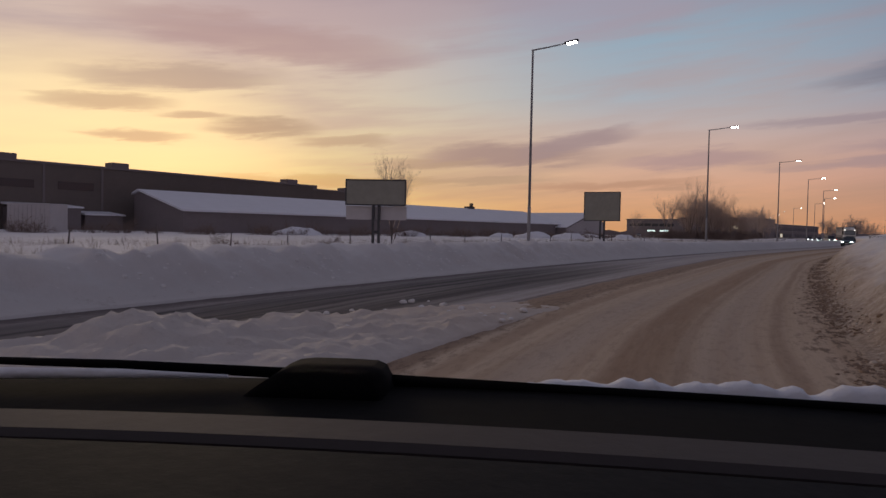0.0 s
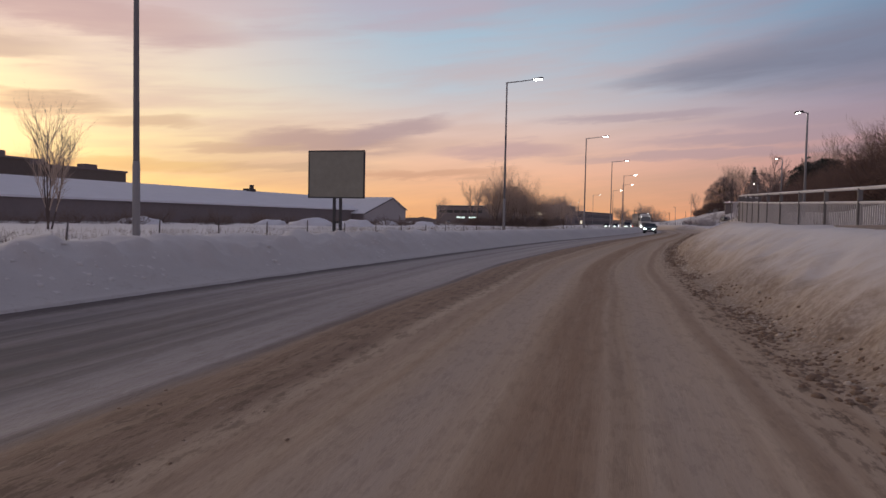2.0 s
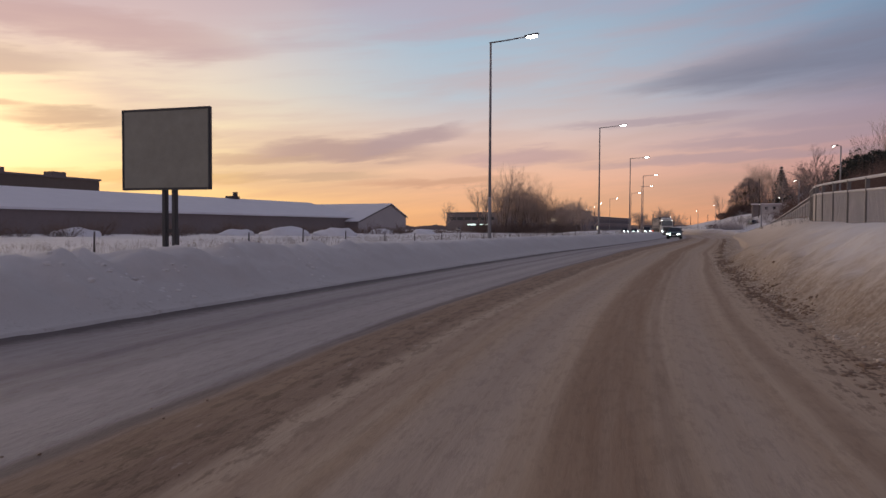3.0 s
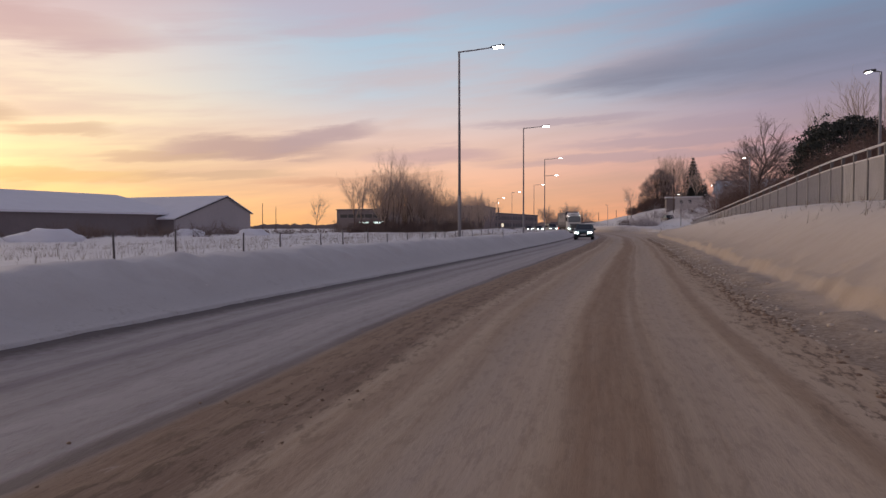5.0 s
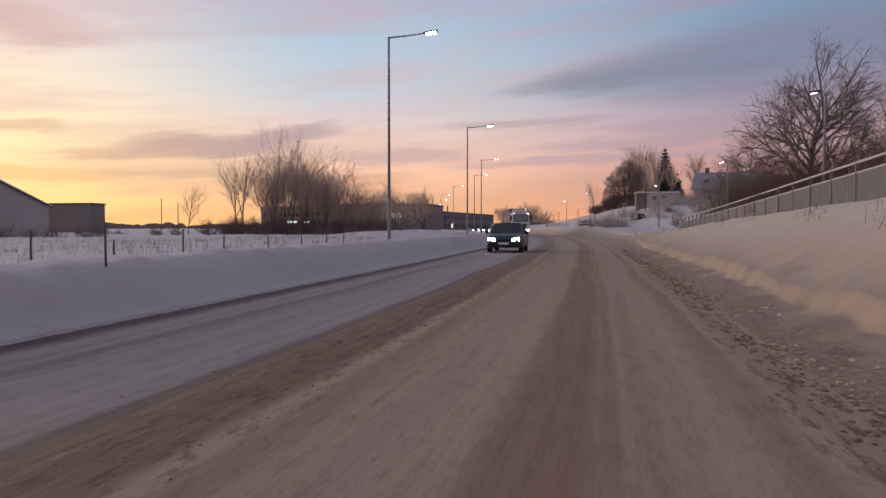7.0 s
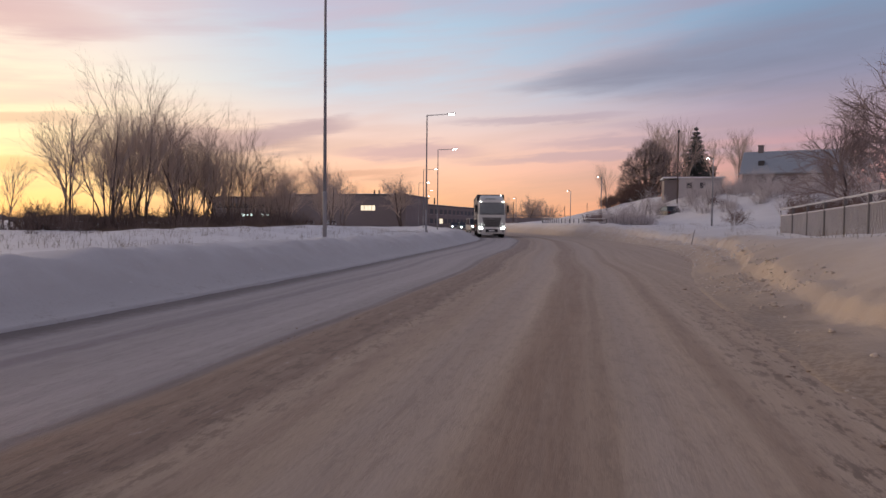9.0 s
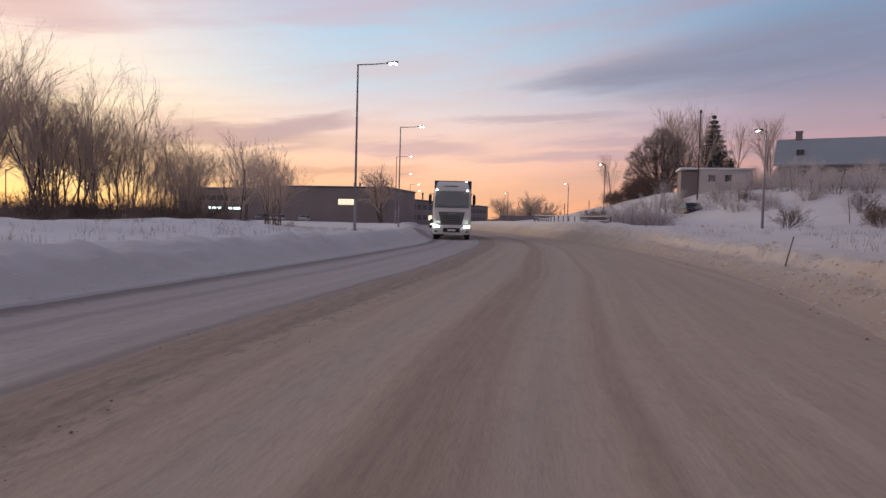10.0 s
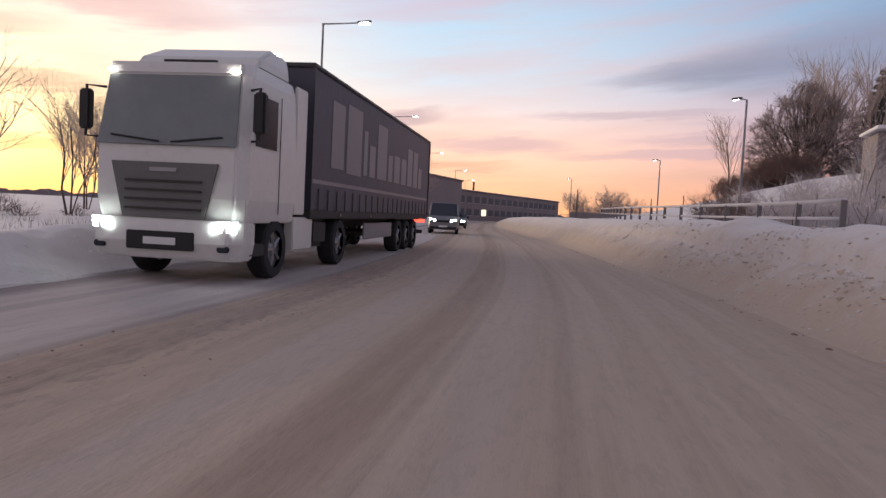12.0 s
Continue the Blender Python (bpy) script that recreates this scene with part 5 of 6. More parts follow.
settle(yew(95, "broad dark evergreen above the footpath railing"), 18.6, 58.5, 1.05, 0)

# ---- far woods along the horizon ----
woods = Geo()
rw = random.Random(5)
for k in range(420):
    a = radians(rw.uniform(-60, 75))
    dist = rw.uniform(560, 900)
    x, y = -math.sin(a) * dist, math.cos(a) * dist
    h = rw.uniform(3.0, 5.5)
    w = rw.uniform(5, 14)
    t = Vector((math.cos(a), math.sin(a), 0))
    n = Vector((-math.sin(a), math.cos(a), 0)) * 3
    base = Vector((x, y, 0.2))
    pts = [base - t * w, base + t * w, base + t * w * 0.8 + Vector((0, 0, h * rw.uniform(0.5, 0.8))), base + t * w * 0.2 + Vector((0, 0, h)), base - t * w * 0.4 + Vector((0, 0, h * rw.uniform(0.7, 0.95))), base - t * w * 0.9 + Vector((0, 0, h * 0.5))]
    woods.prism([tuple(p) for p in pts], tuple(n))
tagged(part("far_woods", woods, CLAD_DARK), "dark low woods along the far horizon", "woods", kind="stuff")

# ---- small stuff in the snow ----


def lumps(name, label, mat, spots, seed):
    """Broken clods: rough little blocks."""
    r = random.Random(seed)
    v, f = [], []
    for x, y, z, s in spots:
        i = len(v)
        a0, fl = r.uniform(0, 1), r.uniform(0.45, 0.9)
        for ring, (rad, dz) in enumerate(((1.0, -0.5), (1.05, 0.05), (0.62, 0.55))):
            for k in range(5):
                a = a0 + math.tau * (k + 0.5 * (ring % 2)) / 5
                q = s * rad * r.uniform(0.7, 1.25)
                v.append((x + q * math.cos(a), y + q * math.sin(a), z + s * fl * dz * r.uniform(0.8, 1.2)))
        v.append((x, y, z + s * fl * 0.72))
        for ring in (0, 5):
            for k in range(5):
                f.append((i + ring + k, i + ring + (k + 1) % 5, i + ring + 5 + (k + 1) % 5, i + ring + 5 + k))
        for k in range(5):
            f.append((i + 10 + k, i + 10 + (k + 1) % 5, i + 15))
    me = bpy.data.meshes.new(name)
    me.from_pydata(v, [], f)
    me.polygons.foreach_set("use_smooth", [True] * len(f))
    me.materials.append(mat)
    tagged(new(name, me), label, "snow clods", kind="stuff")


SANDY = plain("sandy_clods", (0.64, 0.54, 0.44), 0.9, 0, 12, 0.5, 0.5, 0.02)
DIRTY = plain("dirty_clods", (0.26, 0.18, 0.125), 0.9, 0, 12, 0.5, 0.5, 0.02)
rc = random.Random(17)
spots, dark = [], []
for _ in range(9000):
    y = rc.uniform(-66, 140)
    o = abs(rc.gauss(0.2, 0.32))
    if o > 0.8 or lump(o * 2, y, 0.6, 5.0) < -0.15:
        continue
    x = float(right_edge(y)) + o - 0.3
    s = rc.uniform(0.008, 0.026) * (1.7 if rc.random() < 0.12 else 1)
    z = max(float(height(x, y)), 0.0)
    if y > 62 and rc.random() < 0.95:
        continue
    (dark if o < 0.36 else spots).append((x, y, z + s * 0.1, s))
for _ in range(4600):
    y = rc.uniform(70, 138)
    o = rc.gauss(1.05, 0.4)
    if o < 0.1 or lump(o, y, 0.8, 6.0) < 0.0:
        continue
    x = float(right_edge(y)) + o
    s = rc.uniform(0.01, 0.034) * (1.8 if rc.random() < 0.12 else 1)
    spots.append((x, y, float(height(x, y)) + s * 0.2, s))
for _ in range(5500):
    y = rc.uniform(-66, -6)
    o = rc.gauss(0.06, 0.15)
    if lump(o, y, 0.5, 9.0) < -0.25:
        continue
    x = float(right_edge(y)) + o
    s = rc.uniform(0.010, 0.032) * (1.7 if rc.random() < 0.1 else 1)
    dark.append((x, y, max(float(height(x, y)), 0.0) + s * 0.1, s))
for _ in range(1700):
    y = rc.uniform(-8, 64)
    x = float(right_edge(y)) + rc.gauss(0.02, 0.1)
    if lump(0, y, 0.5, 9.0) < -0.2:
        continue
    s = rc.uniform(0.01, 0.032)
    dark.append((x, y, max(float(height(x, y)), 0.0) + s * 0.1, s))
# broken crest of the bank
for _ in range(500):
    y = rc.uniform(-4, 84)
    o = rc.gauss(0.62 + 0.2 * lump(0, y, 0.3, 2.0), 0.22)
    if lump(0, y, 0.4, 7.0) + 0.6 * lump(o, y, 1.5, 2.0) < -0.05:
        continue
    x = float(right_edge(y)) + o
    s = rc.uniform(0.012, 0.045)
    spots.append((x, y, float(height(x, y)) + s * 0.3, s))
for _ in range(5200):
    y = rc.uniform(-50, 130)
    x = float(lane_side(y)) - 4.4 + rc.gauss(0, 0.3)
    if lump(0, y, 0.35, 3.0) < -0.1:
        continue
    s = rc.uniform(0.004, 0.014)
    dark.append((x, y, 0.012, s))
lumps("sandy_clods", "sand-coloured broken snow clods along the bank foot", SANDY, spots, 3)
lumps("dirty_clods", "dark brown gritty clods along the road edge", DIRTY, dark, 4)
pale = []
for _ in range(110):
    y = rc.uniform(-63, -55)
    x = rc.uniform(0.2, 2.6)
    s = rc.uniform(0.02, 0.07)
    pale.append((x, y, 0.06 + s * 0.3, s))
for _ in range(2600):
    y = rc.uniform(-66, 140)
    o = abs(rc.gauss(0.8, 0.45))
    if lump(o, y, 0.5, 4.0) < -0.05:
        continue
    x = float(left_edge(y)) - o
    s = rc.uniform(0.015, 0.05)
    pale.append((x, y, float(height(x, y)) + s * 0.1, s))
for _ in range(1500):
    y = rc.uniform(-66, -18)
    o = rc.gauss(1.0, 0.4)
    if o < 0.1 or lump(o * 0.8, y, 0.7, 4.0) < 0.05:
        continue
    x = float(left_edge(y)) - o
    s = rc.uniform(0.02, 0.07)
    pale.append((x, y, float(height(x, y)) + s * 0.15, s))
for _ in range(800):
    y = rc.uniform(80, 135)
    o = abs(rc.gauss(0.9, 0.5))
    x = float(right_edge(y)) + o
    s = rc.uniform(0.012, 0.045)
    pale.append((x, y, float(height(x, y)) + s * 0.1, s))
BANK_SNOW = plain("bank_snow", (0.72, 0.69, 0.67), 0.85, 0, 5, 0.2, 0.4, 0.02)
lumps("snow_clods", "greyish white broken snow along the ploughed banks", BANK_SNOW, pale, 5)

STRAW = plain("dry_grass", (0.22, 0.16, 0.10), 0.9, 0, 4, 0.4)


def dry_grass():
    r = random.Random(6)
    v, f = [], []
    for _ in range(5200):
        if r.random() < 0.85:
            y = r.uniform(-62, 130)
            x = float(left_edge(y)) - r.uniform(4.5, 22)
        else:
            y = r.uniform(-60, 130)
            x = float(right_edge(y)) + r.uniform(3.0, 11)
        z = float(height(x, y))
        for _ in range(r.randint(3, 6)):
            h, a, w = r.uniform(0.12, 0.42), r.uniform(0, math.tau), 0.007
            lx, ly = r.gauss(0, 0.12), r.gauss(0, 0.12)
            px, py = x + r.gauss(0, 0.12), y + r.gauss(0, 0.12)
            i = len(v)
            v += [(px - w * math.cos(a), py - w * math.sin(a), z - 0.05), (px + w * math.cos(a), py + w * math.sin(a), z - 0.05), (px + lx, py + ly, z + h)]
            f.append((i, i + 1, i + 2))
    me = bpy.data.meshes.new("dry_grass")
    me.from_pydata(v, [], f)
    me.materials.append(STRAW)
    tagged(new("dry_grass", me), "dry winter grass stalks poking through snow", "grass", kind="stuff")


dry_grass()
# heaps of cleared snow by the warehouse
for k, (x, y, s) in enumerate(((-37, 30, 0.8), (-41, 26, 0.9), (-44, 22, 0.7), (-46, 58, 0.8), (-41, 63, 0.7), (-50, 8, 0.8), (-52, -10, 0.9))):
    bm = bmesh.new()
    bmesh.ops.create_icosphere(bm, subdivisions=3, radius=1.0)
    for q in bm.verts:
        n = noise.noise(q.co * 1.7 + Vector((k * 3.1, 0, 0)))
        q.co = Vector((q.co.x * 3.2, q.co.y * 2.4, max(q.co.z, -0.2) * 1.15)) * (1 + 0.35 * n)
    me = bpy.data.meshes.new("snow_mound")
    bm.to_mesh(me)
    bm.free()
    me.polygons.foreach_set("use_smooth", [True] * len(me.polygons))
    me.materials.append(CLEAN_SNOW)
    ob = new("snow_mound", me)
    ob.matrix_world = pose(x, y, float(height(x, y)) - 0.1, 0, 0, k * 40) @ Matrix.Diagonal((s, s, s, 1))
    tagged(ob, "heap of cleared snow in the open field", "snow heap", "snow heaps")

# ---- vehicles ----
TYRE = plain("tyre_rubber", (0.02, 0.02, 0.021), 0.85, 0, 20, 0.3)
RIM = plain("wheel_rim", (0.30, 0.30, 0.31), 0.4, 0.8, 10, 0.2)
BLACK_PLASTIC = plain("black_plastic", (0.012, 0.012, 0.013), 0.6, 0, 14, 0.25)
HEADLIGHT = glowing("headlight", (0.86, 1.0, 0.97), 11.0)
MARKER_RED = glowing("red_marker", (1.0, 0.08, 0.04), 2.0)
MARKER_WHITE = glowing("white_marker", (1.0, 0.97, 0.9), 9.0)
PLATE = plain("number_plate", (0.7, 0.7, 0.68), 0.5, 0, 20, 0.1)


def loft(geo, rings):
    """Joins rings of equal length into a skin and closes the ends."""
    i, k = len(geo.v), len(rings[0])
    for ring in rings:
        geo.v += [tuple(p) for p in ring]
    for j in range(len(rings) - 1):
        for q in range(k):
            a, b = i + j * k + q, i + j * k + (q + 1) % k
            geo.f.append((a, b, b + k, a + k))
    geo.f.append(tuple(range(i + k - 1, i - 1, -1)))
    e = i + (len(rings) - 1) * k
    geo.f.append(tuple(range(e, e + k)))


def hull_ring(y, w, zb, zt, round_by=0.12):
    r = round_by
    return [(-w * 0.9, y, zb), (w * 0.9, y, zb), (w, y, zb + r), (w, y, zt - r), (w * 0.96, y, zt - r * 0.35), (w * 0.86, y, zt),
            (-w * 0.86, y, zt), (-w * 0.96, y, zt - r * 0.35), (-w, y, zt - r), (-w, y, zb + r)]


def wheel(parent, x, y, r, width, side):
    g = Geo()
    prof = [(-width / 2, r * 0.62), (-width / 2, r * 0.93), (-width * 0.36, r), (width * 0.36, r), (width / 2, r * 0.93), (width / 2, r * 0.62)]
    n = 20
    for k in range(n):
        a0, a1 = math.tau * k / n, math.tau * (k + 1) / n
        for (u0, r0), (u1, r1) in zip(prof, prof[1:]):
            g.quad((x + u0, y + r0 * math.cos(a0), r + r0 * math.sin(a0)), (x + u1, y + r1 * math.cos(a0), r + r1 * math.sin(a0)),
                   (x + u1, y + r1 * math.cos(a1), r + r1 * math.sin(a1)), (x + u0, y + r0 * math.cos(a1), r + r0 * math.sin(a1)))
    root = part("wheel", g, TYRE, parent, smooth=True)
    g = Geo()
    g.tube([(x - width * 0.3, y, r), (x + width * 0.3, y, r)], r * 0.64, 16)
    g.tube([(x + side * width * 0.3, y, r), (x + side * width * 0.42, y, r)], [r * 0.25, r * 0.18], 10)
    for k in range(5):
        a = math.tau * k / 5
        g.tube([(x + side * width * 0.34, y, r), (x + side * width * 0.34, y + math.cos(a) * r * 0.58, r + math.sin(a) * r * 0.58)], 0.04, 5)
    part("rim", g, RIM, root)
    return root


REAR_GLASS = plain("red_lens", (0.16, 0.012, 0.012), 0.25, 0, 2, 0.1, 0)


def motor_car(label, L, W, H, belt, bonnet, paint, m, boxy=False, lit=True, group=""):
    """Car with its nose along +y, standing at the origin."""
    root = thing("van" if boxy else "car", label, "van" if boxy else "car", m, group)
    w = W / 2
    y = lambda f: (f - 0.5) * L
    g = Geo()
    if boxy:
        st = [(0, 0.92, 0.4, belt - 0.05), (0.03, 0.98, 0.3, belt), (0.4, 1, 0.25, belt), (0.78, 1, 0.25, belt - 0.02), (0.86, 0.98, 0.25, bonnet + 0.04), (0.96, 0.93, 0.28, bonnet - 0.06), (1, 0.85, 0.36, bonnet - 0.25)]
        cab = (0.01, 0.84, 0.03, 0.66)
    else:
        st = [(0, 0.84, 0.42, belt - 0.18), (0.04, 0.94, 0.3, belt - 0.04), (0.3, 1, 0.23, belt), (0.64, 1, 0.23, belt - 0.02), (0.78, 0.99, 0.23, bonnet + 0.06), (0.94, 0.94, 0.26, bonnet - 0.06), (1, 0.82, 0.36, bonnet - 0.24)]
        cab = (0.05, 0.74, 0.17, 0.52)
    loft(g, [hull_ring(y(f), w * k, zb, zt) for f, k, zb, zt in st])
    body = part("body", g, paint, root, smooth=False, bevel=0.015)
    b0, b1, t0, t1 = cab
    wb, wt = w * 0.93, w * (0.86 if boxy else 0.74)
    zb, zt = belt - 0.06, H - 0.05
    lo = [(-wb, y(b0), zb), (wb, y(b0), zb), (wb, y(b1), zb), (-wb, y(b1), zb)]
    hi = [(-wt, y(t0), zt), (wt, y(t0), zt), (wt, y(t1), zt), (-wt, y(t1), zt)]
    names = ("rear_window", "side_window", "windscreen", "side_window")
    centre = Vector((0, y((b0 + b1) / 2), (zb + zt) / 2))
    for k in range(4):
        a, b_, c, d = (Vector(p) for p in (lo[k], lo[(k + 1) % 4], hi[(k + 1) % 4], hi[k]))
        n = (b_ - a).cross(d - a).normalized()
        if n.dot((a + c) / 2 - centre) < 0:
            n = -n
        g = Geo()
        g.prism([tuple(p) for p in (a, b_, c, d)], tuple(-n * 0.03))
        part(names[k], g, GLASS, root)
    g = Geo()
    loft(g, [[(p[0] * 1.03, p[1], z) for p in hi] for z in (zt - 0.03, zt + 0.01)] + [[(p[0] * 0.9, p[1] * 0.93, zt + 0.05) for p in hi]])
    part("roof", g, paint, root, bevel=0.01)
    for k in range(4):
        g = Geo()
        g.tube([lo[k], hi[k]], 0.045, 6)
        part("pillar", g, paint, root)
    for sx in (-1, 1):
        for f in (0.19, 0.81):
            wheel(root, sx * (w - 0.12), y(f), 0.32 if not boxy else 0.34, 0.21, sx)
        g = Geo()
        g.prism([(sx * w * 0.45, y(1) + 0.0, bonnet - 0.32), (sx * w * 0.86, y(0.985), bonnet - 0.30), (sx * w * 0.88, y(0.98), bonnet - 0.14), (sx * w * 0.5, y(0.995), bonnet - 0.17)], (0, 0.035, 0))
        part("headlight", g, HEADLIGHT if lit else GLASS, root, "lit headlight" if lit else "")
        g = Geo()
        g.box(sx * (w + 0.02), sx * (w + 0.2), y(b1) - 0.28, y(b1) - 0.18, belt - 0.02, belt + 0.13)
        part("wing_mirror", g, BLACK_PLASTIC, root, bevel=0.02)
        g = Geo()
        g.box(sx * w * 0.6, sx * w * 0.86, y(0) - 0.015, y(0) + 0.05, belt - 0.35, belt - 0.2)
        part("rear_lamp", g, MARKER_RED if lit else REAR_GLASS, root)
    g = Geo()
    g.box(-w * 0.42, w * 0.42, y(1) - 0.02, y(1) + 0.02, bonnet - 0.36, bonnet - 0.22)
    part("grille", g, BLACK_PLASTIC, root)
    g = Geo()
    g.box(-w * 0.85, w * 0.85, y(0.99) - 0.05, y(1) + 0.03, 0.3, 0.46)
    part("bumper", g, BLACK_PLASTIC, root, bevel=0.03)
    g = Geo()
    g.box(-0.26, 0.26, y(1) + 0.03, y(1) + 0.045, 0.42, 0.53)
    part("number_plate", g, PLATE, root)
    return root


TEAL_PAINT = plain("dark_teal_paint", (0.03, 0.07, 0.08), 0.3, 0.3, 3, 0.15, 0)
GREY_PAINT = plain("grey_paint", (0.22, 0.22, 0.23), 0.35, 0.3, 3, 0.15, 0)
DARK_PAINT = plain("dark_paint", (0.04, 0.04, 0.05), 0.35, 0.3, 3, 0.15, 0)
WHITE_PAINT = plain("white_paint", (0.55, 0.54, 0.54), 0.35, 0, 3, 0.15, 0)
motor_car("dark teal estate car with lit headlights on the road", 4.4, 1.8, 1.5, 0.95, 0.9, TEAL_PAINT, pose(-3.45, 59.8, 0.0, 0, 0, 180))
motor_car("grey delivery van with lit headlights on the road", 5.0, 1.95, 1.98, 1.15, 1.08, GREY_PAINT, pose(-16.0, 154.5, 0.0, 0, 0, 198), True)
motor_car("dark hatchback with lit headlights behind the van", 4.2, 1.78, 1.5, 0.95, 0.9, TEAL_PAINT, pose(-21.0, 172, 0.0, 0, 0, 197))
motor_car("dark hatchback with lit headlights further along", 4.2, 1.78, 1.5, 0.95, 0.9, DARK_PAINT, pose(-25.4, 186, 0.0, 0, 0, 197))
motor_car("dark parked car half buried in hillside snow", 4.2, 1.78, 1.45, 0.92, 0.86, DARK_PAINT, pose(9.9, 153.4, float(height(9.9, 153.4)) - 0.6, 0, 0, 16), False, False)
for k, (x, y) in enumerate(((-70, 219), (-74, 219), (-64, 220), (-90, 224), (-96, 225))):
    motor_car("snow-dusted parked car in the factory yard", 4.3, 1.8, 1.5, 0.95, 0.9, GREY_PAINT if k % 2 else WHITE_PAINT, pose(x, y, float(height(x, y)) - 0.05, 0, 0, 170 + 8 * k), False, False, "cars parked at the factory")


def lorry(m):
    """Tractor and curtain-sided trailer; origin under the middle of the nose, nose along +y."""
    root = thing("lorry", "white articulated lorry with a dark curtain-sided trailer", "truck", m)
    w = 1.24

    def slab(name, x0, x1, y0, y1, z0, z1, mat, label="", bev=0.02, parent=None):
        g = Geo()
        g.box(min(x0, x1), max(x0, x1), min(y0, y1), max(y0, y1), z0, z1)
        return part(name, g, mat, parent or root, label, bevel=bev)

    CAB = plain("cab_paint", (0.70, 0.695, 0.65), 0.35, 0, 3, 0.2, 0)
    CURTAIN = plain("dark_curtain", (0.062, 0.060, 0.088), 0.55, 0, 1.2, 0.35, 0.3, 0.03)
    # glass and grille greys are raised: haze from the headlights put into colour
    CAB_GLASS = plain("cab_glass", (0.19, 0.205, 0.20), 0.16, 0, 1.5, 0.35, 0)
    GRILLE = plain("hazed_grille", (0.14, 0.14, 0.13), 0.6, 0, 6, 0.3)
    MUD = plain("muddy_steel", (0.05, 0.045, 0.042), 0.8, 0, 6, 0.4)
    PALE_PRINT = plain("pale_print", (0.27, 0.245, 0.25), 0.6, 0, 2, 0.25)
    # cab, lofted from below the screen to the roof
    g = Geo()
    rings = []
    for z, front, half in ((0.95, -0.08, 1.2), (1.3, 0.0, w), (2.05, -0.02, w), (2.65, -0.10, w - 0.02), (3.2, -0.24, w - 0.05), (3.42, -0.42, w - 0.12)):
        rings.append([(-half, -2.2, z), (half, -2.2, z), (half, front - 0.18, z), (half * 0.9, front, z), (-half * 0.9, front, z), (-half, front - 0.18, z)])
    loft(g, rings)
    cab = part("cab", g, CAB, root, bevel=0.03)
    g = Geo()
    loft(g, [[(-h, -2.15, z), (h, -2.15, z), (h, f, z), (-h, f, z)] for z, f, h in ((3.40, -0.75, 1.08), (3.62, -0.95, 1.06), (3.86, -1.5, 1.0))])
    part("roof_deflector", g, CAB, root, bevel=0.05)
    g = Geo()
    g.prism([(-1.12, 0.0, 2.08), (1.12, 0.0, 2.08), (1.07, -0.215, 3.16), (-1.07, -0.215, 3.16)], (0, 0.03, 0.01))
    screen = part("windscreen", g, CAB_GLASS, root, "dark glass windscreen")
    for sx in (-1, 1):
        g = Geo()
        g.tube([(sx * 0.1, 0.05, 2.13), (sx * 0.9, 0.02, 2.22)], 0.015, 5)
        part("wiper", g, BLACK_PLASTIC, screen)
    g = Geo()
    g.prism([(-1.1, -0.3, 3.17), (1.1, -0.3, 3.17), (1.06, -0.15, 3.17), (-1.06, -0.15, 3.17)], (0, -0.02, 0.2))
    part("header_panel", g, CAB, root, bevel=0.03)
    for x in (-1.0, 1.0):
        slab("marker_lamp", x - 0.07, x + 0.07, -0.2, -0.1, 3.2, 3.26, MARKER_WHITE, "lit marker lamp over the windscreen", 0.02)
    slab("marker_lamp", -0.96, -0.86, -2.0, -1.9, 3.87, 3.92, MARKER_WHITE, "lit roof marker lamp", 0)
    slab("deflector_slot", -0.35, 0.55, -0.87, -0.8, 3.5, 3.54, BLACK_PLASTIC, "", 0)
    g = Geo()
    g.prism([(-0.86, 0.0, 1.82), (0.86, 0.0, 1.82), (0.66, 0.0, 0.98), (-0.66, 0.0, 0.98)], (0, 0.05, 0))
    grille = part("grille", g, GRILLE, root, "dark trapezoid grille")
    for z in (1.1, 1.24, 1.38, 1.52):
        slab("grille_bar", -0.62, 0.62, 0.05, 0.075, z, z + 0.035, MUD, "", 0, grille)
    slab("badge", -0.22, 0.22, 0.05, 0.075, 1.68, 1.74, RIM, "small bright badge bar", 0.005, grille)
    g = Geo()
    loft(g, [[(-h, -0.5, z), (h, -0.5, z), (h, -0.16, z), (h * 0.85, y1, z), (-h * 0.85, y1, z), (-h, -0.16, z)] for z, y1, h in ((0.36, 0.0, 1.2), (0.62, 0.1, 1.25), (0.97, 0.06, 1.25))])
    part("bumper", g, CAB, root, bevel=0.03)
    slab("lower_intake", -0.55, 0.55, 0.09, 0.115, 0.5, 0.78, BLACK_PLASTIC)
    slab("number_plate", -0.26, 0.26, 0.118, 0.13, 0.58, 0.69, PLATE, "", 0)
    for sx in (-1, 1):
        g = Geo()
        g.prism([(sx * 0.80, 0.075, 0.80), (sx * 1.16, -0.02, 0.80), (sx * 1.18, -0.03, 0.97), (sx * 0.84, 0.075, 0.94)], (0, 0.05, 0))
        part("headlight", g, HEADLIGHT, root, "lit headlight")
        slab("fog_lamp", sx * 0.9, sx * 1.1, 0.05, 0.1, 0.5, 0.6, GLASS)
        slab("side_window", sx * (w + 0.0), sx * (w + 0.012), -1.25, -0.42, 2.15, 2.95, GLASS, "", 0)
        slab("door_seam", sx * w, sx * (w + 0.008), -1.42, -1.40, 1.1, 3.05, BLACK_PLASTIC, "", 0)
        g = Geo()
        g.tube([(sx * 1.2, -0.3, 2.98), (sx * 1.42, -0.12, 2.98), (sx * 1.42, -0.12, 2.2), (sx * 1.2, -0.3, 2.2)], 0.025, 6)
        arm = part("mirror_arm", g, BLACK_PLASTIC, root)
